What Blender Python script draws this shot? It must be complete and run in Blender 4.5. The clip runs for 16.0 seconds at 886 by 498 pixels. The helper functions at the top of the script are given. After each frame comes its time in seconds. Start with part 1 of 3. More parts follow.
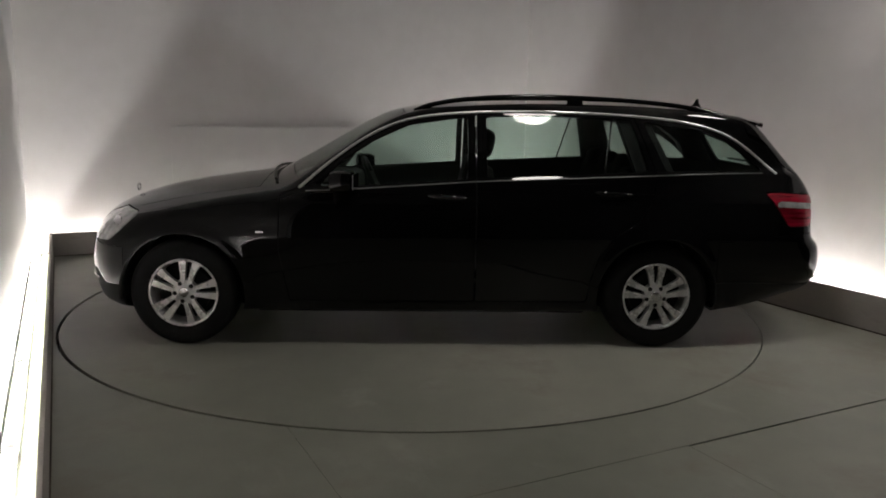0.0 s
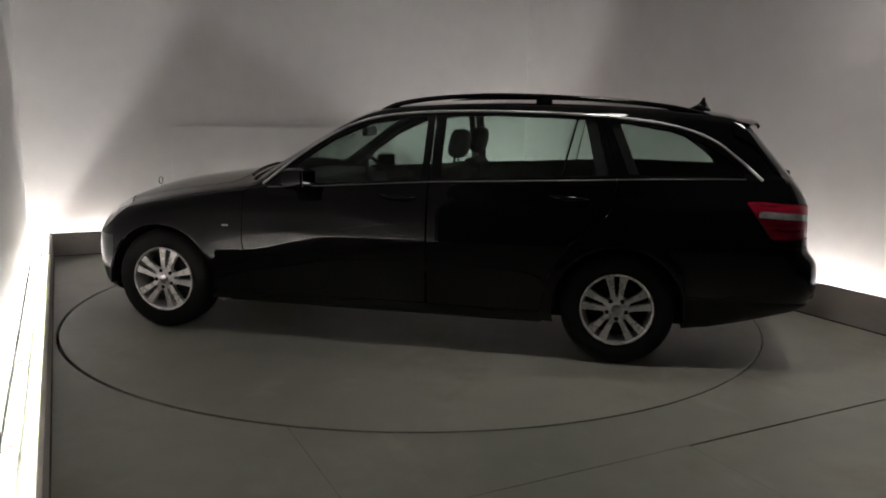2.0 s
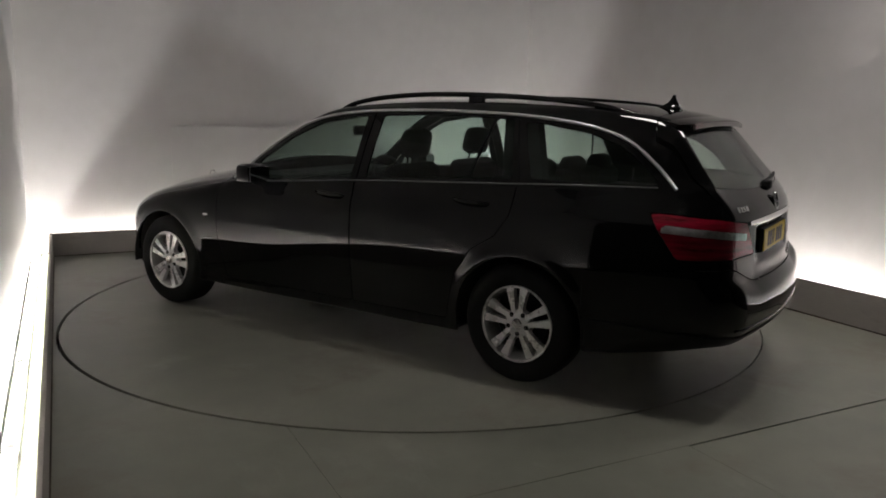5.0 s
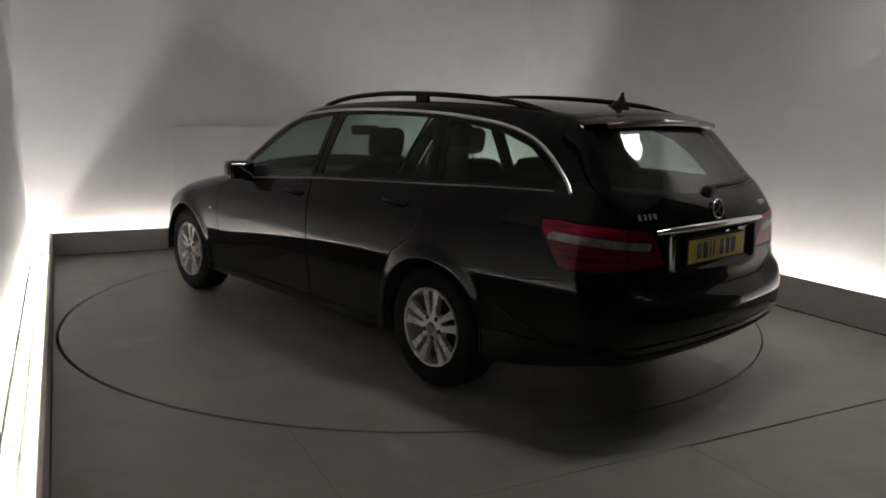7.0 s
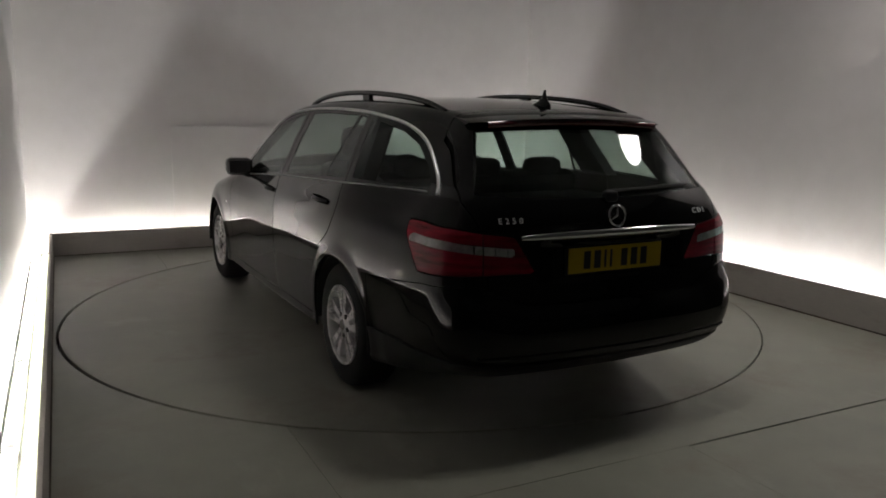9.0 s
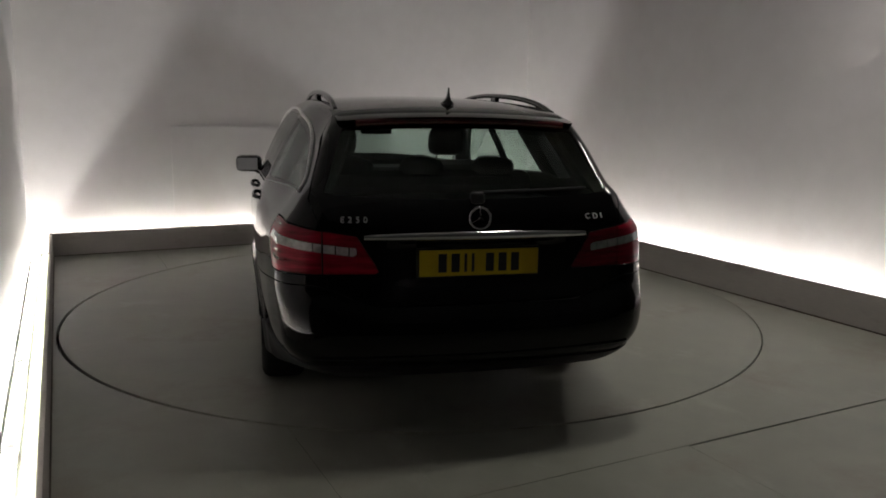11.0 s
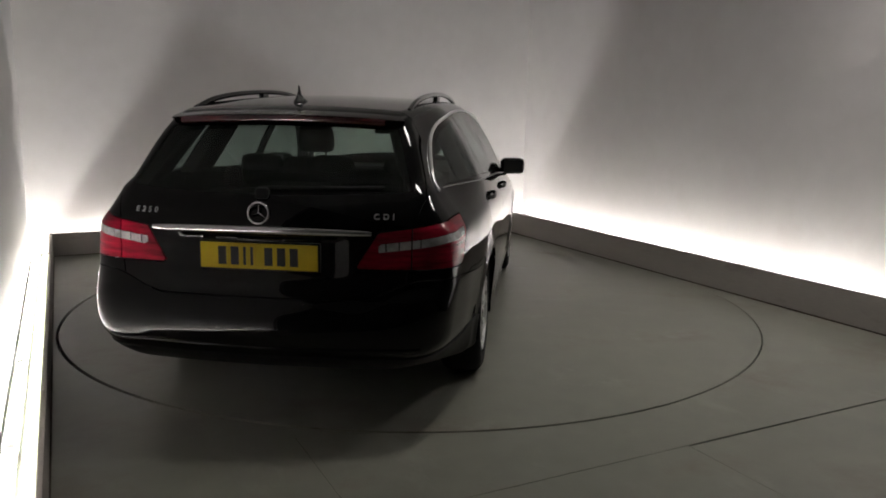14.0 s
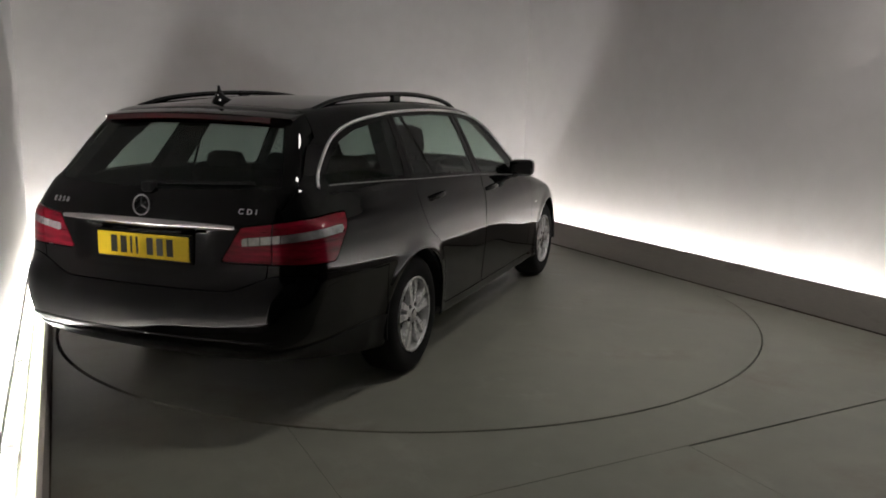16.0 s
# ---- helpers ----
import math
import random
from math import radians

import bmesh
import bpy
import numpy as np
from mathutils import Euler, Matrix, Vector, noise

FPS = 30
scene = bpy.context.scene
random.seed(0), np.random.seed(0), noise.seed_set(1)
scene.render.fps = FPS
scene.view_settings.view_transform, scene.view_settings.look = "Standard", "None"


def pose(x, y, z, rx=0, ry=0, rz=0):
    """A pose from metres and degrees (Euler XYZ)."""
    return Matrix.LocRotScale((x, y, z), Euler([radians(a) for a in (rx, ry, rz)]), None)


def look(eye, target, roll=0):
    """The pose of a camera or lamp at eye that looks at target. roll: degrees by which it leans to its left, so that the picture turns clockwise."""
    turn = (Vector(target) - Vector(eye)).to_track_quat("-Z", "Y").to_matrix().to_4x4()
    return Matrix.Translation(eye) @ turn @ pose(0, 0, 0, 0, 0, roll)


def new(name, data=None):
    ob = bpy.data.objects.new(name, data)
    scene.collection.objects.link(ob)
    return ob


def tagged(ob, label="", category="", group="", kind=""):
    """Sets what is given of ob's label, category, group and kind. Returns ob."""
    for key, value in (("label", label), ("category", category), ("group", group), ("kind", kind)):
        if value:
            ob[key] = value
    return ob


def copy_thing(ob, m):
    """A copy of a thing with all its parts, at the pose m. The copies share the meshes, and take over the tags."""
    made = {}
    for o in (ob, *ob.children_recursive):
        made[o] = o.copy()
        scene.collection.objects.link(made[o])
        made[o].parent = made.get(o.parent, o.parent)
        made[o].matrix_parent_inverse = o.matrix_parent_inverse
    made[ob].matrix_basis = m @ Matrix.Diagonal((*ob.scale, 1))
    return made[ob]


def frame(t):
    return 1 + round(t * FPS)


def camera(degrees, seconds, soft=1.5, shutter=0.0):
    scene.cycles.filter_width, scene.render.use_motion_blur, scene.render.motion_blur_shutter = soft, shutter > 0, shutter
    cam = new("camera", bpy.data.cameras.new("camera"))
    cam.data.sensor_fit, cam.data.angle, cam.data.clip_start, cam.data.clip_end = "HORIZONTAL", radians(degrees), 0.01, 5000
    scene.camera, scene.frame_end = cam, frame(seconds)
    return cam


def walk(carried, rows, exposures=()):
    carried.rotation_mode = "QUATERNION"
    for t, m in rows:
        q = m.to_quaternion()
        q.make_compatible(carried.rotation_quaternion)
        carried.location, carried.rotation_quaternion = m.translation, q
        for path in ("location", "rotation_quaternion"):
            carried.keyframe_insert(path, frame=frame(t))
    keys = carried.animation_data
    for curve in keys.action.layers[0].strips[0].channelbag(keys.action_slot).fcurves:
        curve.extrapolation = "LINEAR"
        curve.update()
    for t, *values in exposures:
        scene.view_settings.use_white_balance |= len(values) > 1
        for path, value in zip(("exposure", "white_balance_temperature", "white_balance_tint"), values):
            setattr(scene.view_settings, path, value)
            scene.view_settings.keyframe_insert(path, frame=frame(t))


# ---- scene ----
EYE = Vector((0.0, -5.7675, 1.4351))
YAW, PITCH = radians(1.9716), radians(-10.1348)
AIM = EYE + Vector((math.sin(YAW) * math.cos(PITCH), math.cos(YAW) * math.cos(PITCH), math.sin(PITCH)))
cam = camera(59.289, 16.0, soft=1.8)
walk(cam, [(0.0, look(EYE, AIM, 0.958)), (16.0, look(EYE, AIM, 0.958))], exposures=[(0.0, 0.0), (16.0, 0.0)])

# ---- light ----
TUBE_POWER = 78.0
LAMP_POWER = 31.0
world = bpy.data.worlds.new("dark_hall")
world.use_nodes = True
world.node_tree.nodes["Background"].inputs[0].default_value = (0.02, 0.02, 0.02, 1)
world.node_tree.nodes["Background"].inputs[1].default_value = 0.0
scene.world = world


# ---- materials ----
def material(name, color, rough=0.5, metal=0.0, **extra):
    m = bpy.data.materials.new(name)
    m.use_nodes = True
    b = m.node_tree.nodes["Principled BSDF"]
    b.inputs["Base Color"].default_value = (*color, 1)
    b.inputs["Roughness"].default_value = rough
    b.inputs["Metallic"].default_value = metal
    for key, value in extra.items():
        b.inputs[key.replace("_", " ")].default_value = value
    return m


def vary(m, low, high, scale, rough_low, rough_high, bump=0.0, fine=60.0, stretch=(1, 1, 1)):
    """Blotches at two scales over the base colour, the gloss and a fine relief."""
    nt = m.node_tree
    b = nt.nodes["Principled BSDF"]
    tc = nt.nodes.new("ShaderNodeTexCoord")
    mp = nt.nodes.new("ShaderNodeMapping")
    mp.inputs["Scale"].default_value = stretch
    nt.links.new(tc.outputs["Object"], mp.inputs["Vector"])
    big, small, mix = (nt.nodes.new("ShaderNodeTexNoise"), nt.nodes.new("ShaderNodeTexNoise"), nt.nodes.new("ShaderNodeMath"))
    big.inputs["Scale"].default_value, big.inputs["Detail"].default_value = scale, 6
    small.inputs["Scale"].default_value, small.inputs["Detail"].default_value = fine, 3
    for n in (big, small):
        nt.links.new(mp.outputs["Vector"], n.inputs["Vector"])
    mix.operation = "MULTIPLY_ADD"
    mix.inputs[1].default_value = 0.3
    nt.links.new(small.outputs["Fac"], mix.inputs[0])
    nt.links.new(big.outputs["Fac"], mix.inputs[2])
    ramp = nt.nodes.new("ShaderNodeValToRGB")
    ramp.color_ramp.elements[0].position, ramp.color_ramp.elements[1].position = 0.42, 0.88
    ramp.color_ramp.elements[0].color, ramp.color_ramp.elements[1].color = (*low, 1), (*high, 1)
    nt.links.new(mix.outputs[0], ramp.inputs[0])
    nt.links.new(ramp.outputs[0], b.inputs["Base Color"])
    rr = nt.nodes.new("ShaderNodeMapRange")
    rr.inputs["To Min"].default_value, rr.inputs["To Max"].default_value = rough_low, rough_high
    nt.links.new(mix.outputs[0], rr.inputs["Value"])
    nt.links.new(rr.outputs[0], b.inputs["Roughness"])
    if bump:
        bp = nt.nodes.new("ShaderNodeBump")
        bp.inputs["Strength"].default_value, bp.inputs["Distance"].default_value = bump, 0.004
        nt.links.new(mix.outputs[0], bp.inputs["Height"])
        nt.links.new(bp.outputs[0], b.inputs["Normal"])
    return m


WALL = vary(material("wall_paint", (0.6, 0.58, 0.56), 0.7), (0.545, 0.518, 0.522), (0.635, 0.606, 0.61), 0.6, 0.36, 0.52, 0.0, 6.0)
# unseen hall surfaces: the lack of light there is put into the colour
HALL_SHADE = vary(material("hall_shade_tone", (0.1, 0.1, 0.1), 0.8), (0.05, 0.05, 0.05), (0.09, 0.09, 0.085), 0.8, 0.7, 0.9, 0.05)
# ceiling out of view, coloured well below the walls to keep reflections dark
CEILING = vary(material("darkened_ceiling", (0.6, 0.58, 0.56), 0.8), (0.17, 0.165, 0.16), (0.22, 0.215, 0.21), 0.8, 0.7, 0.9, 0.05)


def smudge(m, tint, scale, start, amount, stretch=(1, 1, 1)):
    """Worn stains of their own shape over the base colour."""
    nt = m.node_tree
    b = nt.nodes["Principled BSDF"]
    tc, mp, n, rr, mx = (nt.nodes.new(k) for k in ("ShaderNodeTexCoord", "ShaderNodeMapping", "ShaderNodeTexNoise", "ShaderNodeMapRange", "ShaderNodeMix"))
    mp.inputs["Scale"].default_value = stretch
    n.inputs["Scale"].default_value, n.inputs["Detail"].default_value, n.inputs["Roughness"].default_value = scale, 8, 0.65
    rr.inputs["From Min"].default_value, rr.inputs["From Max"].default_value, rr.inputs["To Max"].default_value = start, start + 0.16, amount
    mx.data_type = "RGBA"
    before = b.inputs["Base Color"].links[0].from_socket
    nt.links.new(tc.outputs["Object"], mp.inputs["Vector"])
    nt.links.new(mp.outputs["Vector"], n.inputs["Vector"])
    nt.links.new(n.outputs["Fac"], rr.inputs["Value"])
    nt.links.new(rr.outputs[0], mx.inputs[0])
    nt.links.new(before, mx.inputs[6])
    mx.inputs[7].default_value = (*tint, 1)
    nt.links.new(mx.outputs[2], b.inputs["Base Color"])
    return m


FLOOR = vary(material("floor_lino", (0.2, 0.19, 0.17), 0.4), (0.200, 0.203, 0.168), (0.318, 0.312, 0.263), 0.55, 0.27, 0.50, 0.0, 5.0)
KERB = vary(material("kerb_paint", (0.3, 0.28, 0.26), 0.6), (0.34, 0.31, 0.287), (0.45, 0.415, 0.388), 1.2, 0.45, 0.7, 0.05, stretch=(0.3, 0.3, 2))
WHITE = vary(material("white_board", (0.8, 0.8, 0.78), 0.5), (0.74, 0.75, 0.70), (0.82, 0.83, 0.80), 1.5, 0.4, 0.6, 0.03)
smudge(FLOOR, (0.17, 0.135, 0.10), 1.1, 0.55, 0.55)
smudge(FLOOR, (0.40, 0.39, 0.36), 2.3, 0.58, 0.45, (1, 0.45, 1))
smudge(WALL, (0.48, 0.44, 0.43), 0.9, 0.56, 0.35)
smudge(KERB, (0.22, 0.18, 0.15), 2.0, 0.56, 0.5, (1, 1, 2))
PALE_GREEN = vary(material("pale_green_board", (0.7, 0.75, 0.6), 0.5), (0.28, 0.34, 0.20), (0.40, 0.46, 0.30), 2.0, 0.4, 0.6, 0.03)
GAP = material("joint_black", (0.012, 0.012, 0.012), 0.9)
PAINT = vary(material("black_car_paint", (0.004, 0.004, 0.005), 0.16, Coat_Weight=1.0, Coat_Roughness=0.015, Coat_IOR=1.39, Specular_IOR_Level=0.0), (0.0016, 0.0016, 0.0018), (0.0028, 0.0028, 0.003), 3.0, 0.12, 0.2)
PLASTIC = vary(material("black_plastic", (0.012, 0.012, 0.012), 0.45, Specular_IOR_Level=0.22), (0.010, 0.010, 0.010), (0.016, 0.016, 0.016), 8.0, 0.35, 0.55, 0.04)
LINER = material("dark_lining", (0.012, 0.012, 0.012), 0.9)
CLOTH = vary(material("dark_seat_cloth", (0.008, 0.008, 0.008), 0.9, Specular_IOR_Level=0.2), (0.006, 0.006, 0.006), (0.011, 0.011, 0.011), 20.0, 0.75, 0.95, 0.2)
RUBBER = vary(material("tyre_rubber", (0.008, 0.008, 0.008), 0.8, Specular_IOR_Level=0.25), (0.006, 0.006, 0.006), (0.011, 0.011, 0.011), 12.0, 0.7, 0.9, 0.1)
ALLOY = vary(material("silver_alloy", (0.6, 0.6, 0.6), 0.3, 0.35), (0.62, 0.62, 0.615), (0.74, 0.74, 0.735), 10.0, 0.2, 0.32)
BRAKE = material("brake_steel", (0.018, 0.018, 0.018), 0.6, 0.8)
CHROME = material("chrome", (0.75, 0.75, 0.76), 0.12, 1.0)
DIM_TRIM = material("dull_trim", (0.22, 0.22, 0.22), 0.45, 0.5)
SATIN = material("satin_trim", (0.68, 0.68, 0.68), 0.38, 0.55)
RED_LENS = vary(material("red_lens", (0.17, 0.002, 0.009), 0.25, Coat_Weight=0.6, Specular_IOR_Level=0.1), (0.07, 0.0010, 0.005), (0.36, 0.005, 0.028), 5.0, 0.2, 0.35, 0.3, 30.0, (1, 1, 9))
HEAD_LENS = vary(material("headlight_lens", (0.6, 0.6, 0.6), 0.2, 0.15, Coat_Weight=1.0), (0.40, 0.40, 0.40), (0.92, 0.92, 0.91), 16.0, 0.06, 0.25)
DARK_RED = material("dark_red_lens", (0.075, 0.0015, 0.004), 0.25, Coat_Weight=1.0)
CLEAR_LENS = vary(material("clear_lens", (0.34, 0.33, 0.34), 0.2, 0.3, Coat_Weight=1.0), (0.30, 0.288, 0.292), (0.70, 0.688, 0.692), 14.0, 0.15, 0.3)
YELLOW = vary(material("yellow_plate", (0.6, 0.43, 0.02), 0.4, Specular_IOR_Level=0.15), (0.58, 0.41, 0.02), (0.66, 0.47, 0.03), 6.0, 0.3, 0.45)
INK = material("plate_ink", (0.01, 0.01, 0.01), 0.5)


def pane_glass(name, tint):
    """Thin tinted glass: see-through, with a mirror gloss that grows towards grazing."""
    m = bpy.data.materials.new(name)
    m.use_nodes = True
    nt = m.node_tree
    nt.nodes.clear()
    out, mix, clear, gloss = (nt.nodes.new(k) for k in ("ShaderNodeOutputMaterial", "ShaderNodeMixShader", "ShaderNodeBsdfTransparent", "ShaderNodeBsdfGlossy"))
    clear.inputs["Color"].default_value = (*tint, 1)
    gloss.inputs["Roughness"].default_value = 0.0
    lw, p, s = nt.nodes.new("ShaderNodeLayerWeight"), nt.nodes.new("ShaderNodeMath"), nt.nodes.new("ShaderNodeMath")
    lw.inputs["Blend"].default_value = 0.5
    p.operation, s.operation = "POWER", "MULTIPLY_ADD"
    p.inputs[1].default_value, s.inputs[1].default_value, s.inputs[2].default_value = 5.0, 0.9, 0.035
    nt.links.new(lw.outputs["Facing"], p.inputs[0])
    nt.links.new(p.outputs[0], s.inputs[0])
    nt.links.new(s.outputs[0], mix.inputs["Fac"])
    nt.links.new(clear.outputs[0], mix.inputs[1])
    nt.links.new(gloss.outputs[0], mix.inputs[2])
    nt.links.new(mix.outputs[0], out.inputs["Surface"])
    return m


GLASS = pane_glass("window_glass", (0.80, 0.865, 0.835))
MIRROR_GLASS = material("mirror_glass", (0.35, 0.35, 0.36), 0.02, 1.0)


def glow(name, color, power):
    m = material(name, color, 0.4)
    b = m.node_tree.nodes["Principled BSDF"]
    b.inputs["Emission Color"].default_value = (*color, 1)
    b.inputs["Emission Strength"].default_value = power
    return m


TUBE = glow("tube_light", (1.0, 0.985, 0.945), TUBE_POWER)
LAMP = glow("lamp_light", (1.0, 0.95, 0.90), LAMP_POWER)


# ---- mesh helpers ----
def link(name, me, mat, parent=None, label="", smooth=None):
    if mat and not me.materials:
        me.materials.append(mat)
    if smooth is not None:
        me.polygons.foreach_set("use_smooth", [True] * len(me.polygons))
        me.set_sharp_from_angle(angle=radians(smooth))
    ob = new(name, me)
    if parent:
        ob.parent = parent
    if label:
        ob["label"] = label
    return ob


def part(name, bm, mat, parent=None, label="", smooth=None):
    bmesh.ops.recalc_face_normals(bm, faces=bm.faces)
    me = bpy.data.meshes.new(name)
    bm.to_mesh(me)
    bm.free()
    return link(name, me, mat, parent, label, smooth)


def box(bm, lo, hi, bevel=0.0, turn=None):
    lo, hi = Vector(lo), Vector(hi)
    r = bmesh.ops.create_cube(bm, size=1.0, matrix=Matrix.Translation((lo + hi) / 2) @ Matrix.Diagonal((*(hi - lo), 1)))
    verts = r["verts"]
    if bevel:
        edges = list({e for v in verts for e in v.link_edges})
        res = bmesh.ops.bevel(bm, geom=edges, offset=bevel, segments=2, affect="EDGES", profile=0.5)
        verts = list({v for f in res["faces"] for v in f.verts} | {v for v in verts if v.is_valid})
    if turn is not None:
        bmesh.ops.transform(bm, matrix=turn, verts=verts)
    return bm


def tube(bm, pts, radius, sides=8, flat=1.0, up=(0, 0, 1)):
    """A closed rounded bar along pts; flat squeezes it across."""
    pts = [Vector(p) for p in pts]
    rings = []
    for i, p in enumerate(pts):
        d = (pts[min(i + 1, len(pts) - 1)] - pts[max(i - 1, 0)]).normalized()
        a = d.cross(Vector(up)).normalized()
        b = a.cross(d).normalized()
        r = radius[i] if isinstance(radius, (list, tuple)) else radius
        rings.append([bm.verts.new(p + a * r * flat * math.cos(2 * math.pi * k / sides) + b * r * math.sin(2 * math.pi * k / sides)) for k in range(sides)])
    for u, v in zip(rings, rings[1:]):
        for k in range(sides):
            bm.faces.new((u[k], u[(k + 1) % sides], v[(k + 1) % sides], v[k]))
    bm.faces.new(rings[0])
    bm.faces.new(rings[-1][::-1])
    return bm


def lathe(bm, profile, steps=48, closed=True):
    """Turns (radius, y) pairs round the y axis."""
    rings = []
    for k in range(steps):
        a = 2 * math.pi * k / steps
        rings.append([bm.verts.new((r * math.cos(a), y, r * math.sin(a))) for r, y in profile])
    n = len(profile)
    for k in range(steps):
        u, v = rings[k], rings[(k + 1) % steps]
        for i in range(n if closed else n - 1):
            bm.faces.new((u[i], u[(i + 1) % n], v[(i + 1) % n], v[i]))
    return bm


def spline(points, n):
    """A smooth open curve through points, n samples to a span."""
    p = [np.array(q, float) for q in points]
    p = [2 * p[0] - p[1]] + p + [2 * p[-1] - p[-2]]
    out = []
    for i in range(1, len(p) - 2):
        for k in range(n):
            t = k / n
            out.append(0.5 * (2 * p[i] + (p[i + 1] - p[i - 1]) * t + (2 * p[i - 1] - 5 * p[i] + 4 * p[i + 1] - p[i + 2]) * t * t + (3 * p[i] - p[i - 1] - 3 * p[i + 1] + p[i + 2]) * t ** 3))
    out.append(p[-2])
    return np.array(out)


# ---- the room; its axes lie 25 degrees off the camera's ----
ROOM = pose(0, 0, 0, 0, 0, 25)
DISC_R = 2.4525
SIDE, BACK, FRONT = 2.475, 2.93, -2.85
TROUGH = 0.205
TOP = 3.3
KERB_H = 0.22


def in_room(ob, label="", kind="structure", category=""):
    ob.matrix_basis = ROOM
    return tagged(ob, label, category, kind=kind)


def wall(name, lo, hi, mat, label):
    return in_room(part(name, box(bmesh.new(), lo, hi), mat), label)


WX, EX, WY, FY = SIDE + TROUGH, 2.95, BACK + TROUGH, -6.6
# the west kerb, trough and wall run 0.8 degrees off the room's axis
LEAN = radians(-0.8)
WEST = pose(-SIDE + 0.034, BACK, 0, 0, 0, -0.8) @ pose(SIDE, -BACK, 0)
WEST_POINT, WEST_NORMAL = WEST @ Vector((-SIDE, 0, 0)), Vector((math.cos(LEAN), math.sin(LEAN), 0))
BOOTH = -2.98
wall("wall_west", (-WX - 0.15, BOOTH, -0.15), (-WX, WY + 0.15, TOP), WALL, "plain warm-grey painted wall lit from below").matrix_basis = ROOM @ WEST
wall("wall_east", (EX, BOOTH, -0.15), (EX + 0.15, WY + 0.15, TOP), WALL, "plain warm-grey painted wall lit from below")
wall("wall_north", (-WX + 0.036, WY, -0.15), (EX, WY + 0.15, TOP), WALL, "plain warm-grey painted wall with faint joint")
# added out of view, dark-coloured so the car mirrors an unlit hall
wall("wall_south", (-WX, FY - 0.15, -0.15), (EX, FY, TOP), HALL_SHADE, "added end wall behind the camera, out of view, coloured dark for missing light")
wall("wall_hall_west", (-WX - 0.15, FY - 0.15, -0.15), (-WX, BOOTH, TOP), HALL_SHADE, "added hall wall before the booth, out of view, coloured dark for missing light")
wall("wall_hall_east", (EX, FY - 0.15, -0.15), (EX + 0.15, BOOTH, TOP), HALL_SHADE, "added hall wall before the booth, out of view, coloured dark for missing light")
wall("ceiling_hall", (-WX, FY, TOP), (EX, BOOTH, TOP + 0.1), HALL_SHADE, "added hall ceiling before the booth, out of view, coloured dark for missing light")
wall("ceiling", (-WX - 0.2, BOOTH, TOP), (EX, WY, TOP + 0.1), CEILING, "plain unseen ceiling above the turntable, coloured dark grey to dim reflections")


HOLE = (-0.0092, -0.0042)


def plate_with_hole(name, lo, hi, radius):
    """A flat floor board with the turntable's round hole cut out of it."""
    bm = bmesh.new()
    steps = 160
    pts = []
    x0, y0, x1, y1 = *lo, *hi
    inner = [(radius * math.cos(2 * math.pi * k / steps) + HOLE[0], radius * math.sin(2 * math.pi * k / steps) + HOLE[1]) for k in range(steps)]
    for k, (x, y) in enumerate(inner):
        s = min(((x1 if x > 0 else x0) / x) if abs(x) > 1e-9 else 9, ((y1 if y > 0 else y0) / y) if abs(y) > 1e-9 else 9)
        pts.append(((x, y), (x * s, y * s)))
    # the outer corners
    rings = []
    for (a, b) in pts:
        rings.append([bm.verts.new((*a, -0.05)), bm.verts.new((*a, 0)), bm.verts.new((*b, 0)), bm.verts.new((*b, -0.05))])
    for k in range(steps):
        u, v = rings[k], rings[(k + 1) % steps]
        for i in range(3):
            bm.faces.new((u[i], u[i + 1], v[i + 1], v[i]))
    for cx in (x0, x1):
        for cy in (y0, y1):
            ang = math.atan2(cy, cx)
            i0 = int((ang % (2 * math.pi)) / (2 * math.pi) * steps)
            c = bm.verts.new((cx, cy, 0))
            u, v = rings[i0], rings[(i0 + 1) % steps]
            bm.faces.new((u[2], c, v[2]))
    return bm


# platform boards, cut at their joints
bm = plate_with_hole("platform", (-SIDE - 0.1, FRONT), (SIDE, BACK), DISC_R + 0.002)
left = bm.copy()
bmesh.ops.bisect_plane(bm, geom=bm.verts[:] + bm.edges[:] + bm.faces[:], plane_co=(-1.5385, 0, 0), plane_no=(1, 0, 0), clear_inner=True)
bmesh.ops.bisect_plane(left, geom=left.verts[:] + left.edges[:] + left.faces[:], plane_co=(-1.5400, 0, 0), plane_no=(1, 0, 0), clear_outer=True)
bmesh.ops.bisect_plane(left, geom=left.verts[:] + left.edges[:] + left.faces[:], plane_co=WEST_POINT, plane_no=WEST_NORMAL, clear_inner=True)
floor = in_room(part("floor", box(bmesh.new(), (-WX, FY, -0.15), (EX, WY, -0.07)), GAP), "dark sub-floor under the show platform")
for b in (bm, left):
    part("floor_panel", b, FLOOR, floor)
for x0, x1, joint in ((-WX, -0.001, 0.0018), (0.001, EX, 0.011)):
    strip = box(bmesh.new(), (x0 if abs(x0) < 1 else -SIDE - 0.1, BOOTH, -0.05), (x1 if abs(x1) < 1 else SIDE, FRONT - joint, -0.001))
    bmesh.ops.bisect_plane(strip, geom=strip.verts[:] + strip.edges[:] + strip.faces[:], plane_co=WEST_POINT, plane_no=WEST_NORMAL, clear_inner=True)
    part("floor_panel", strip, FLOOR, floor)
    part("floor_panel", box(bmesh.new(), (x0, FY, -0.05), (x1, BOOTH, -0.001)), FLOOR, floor)

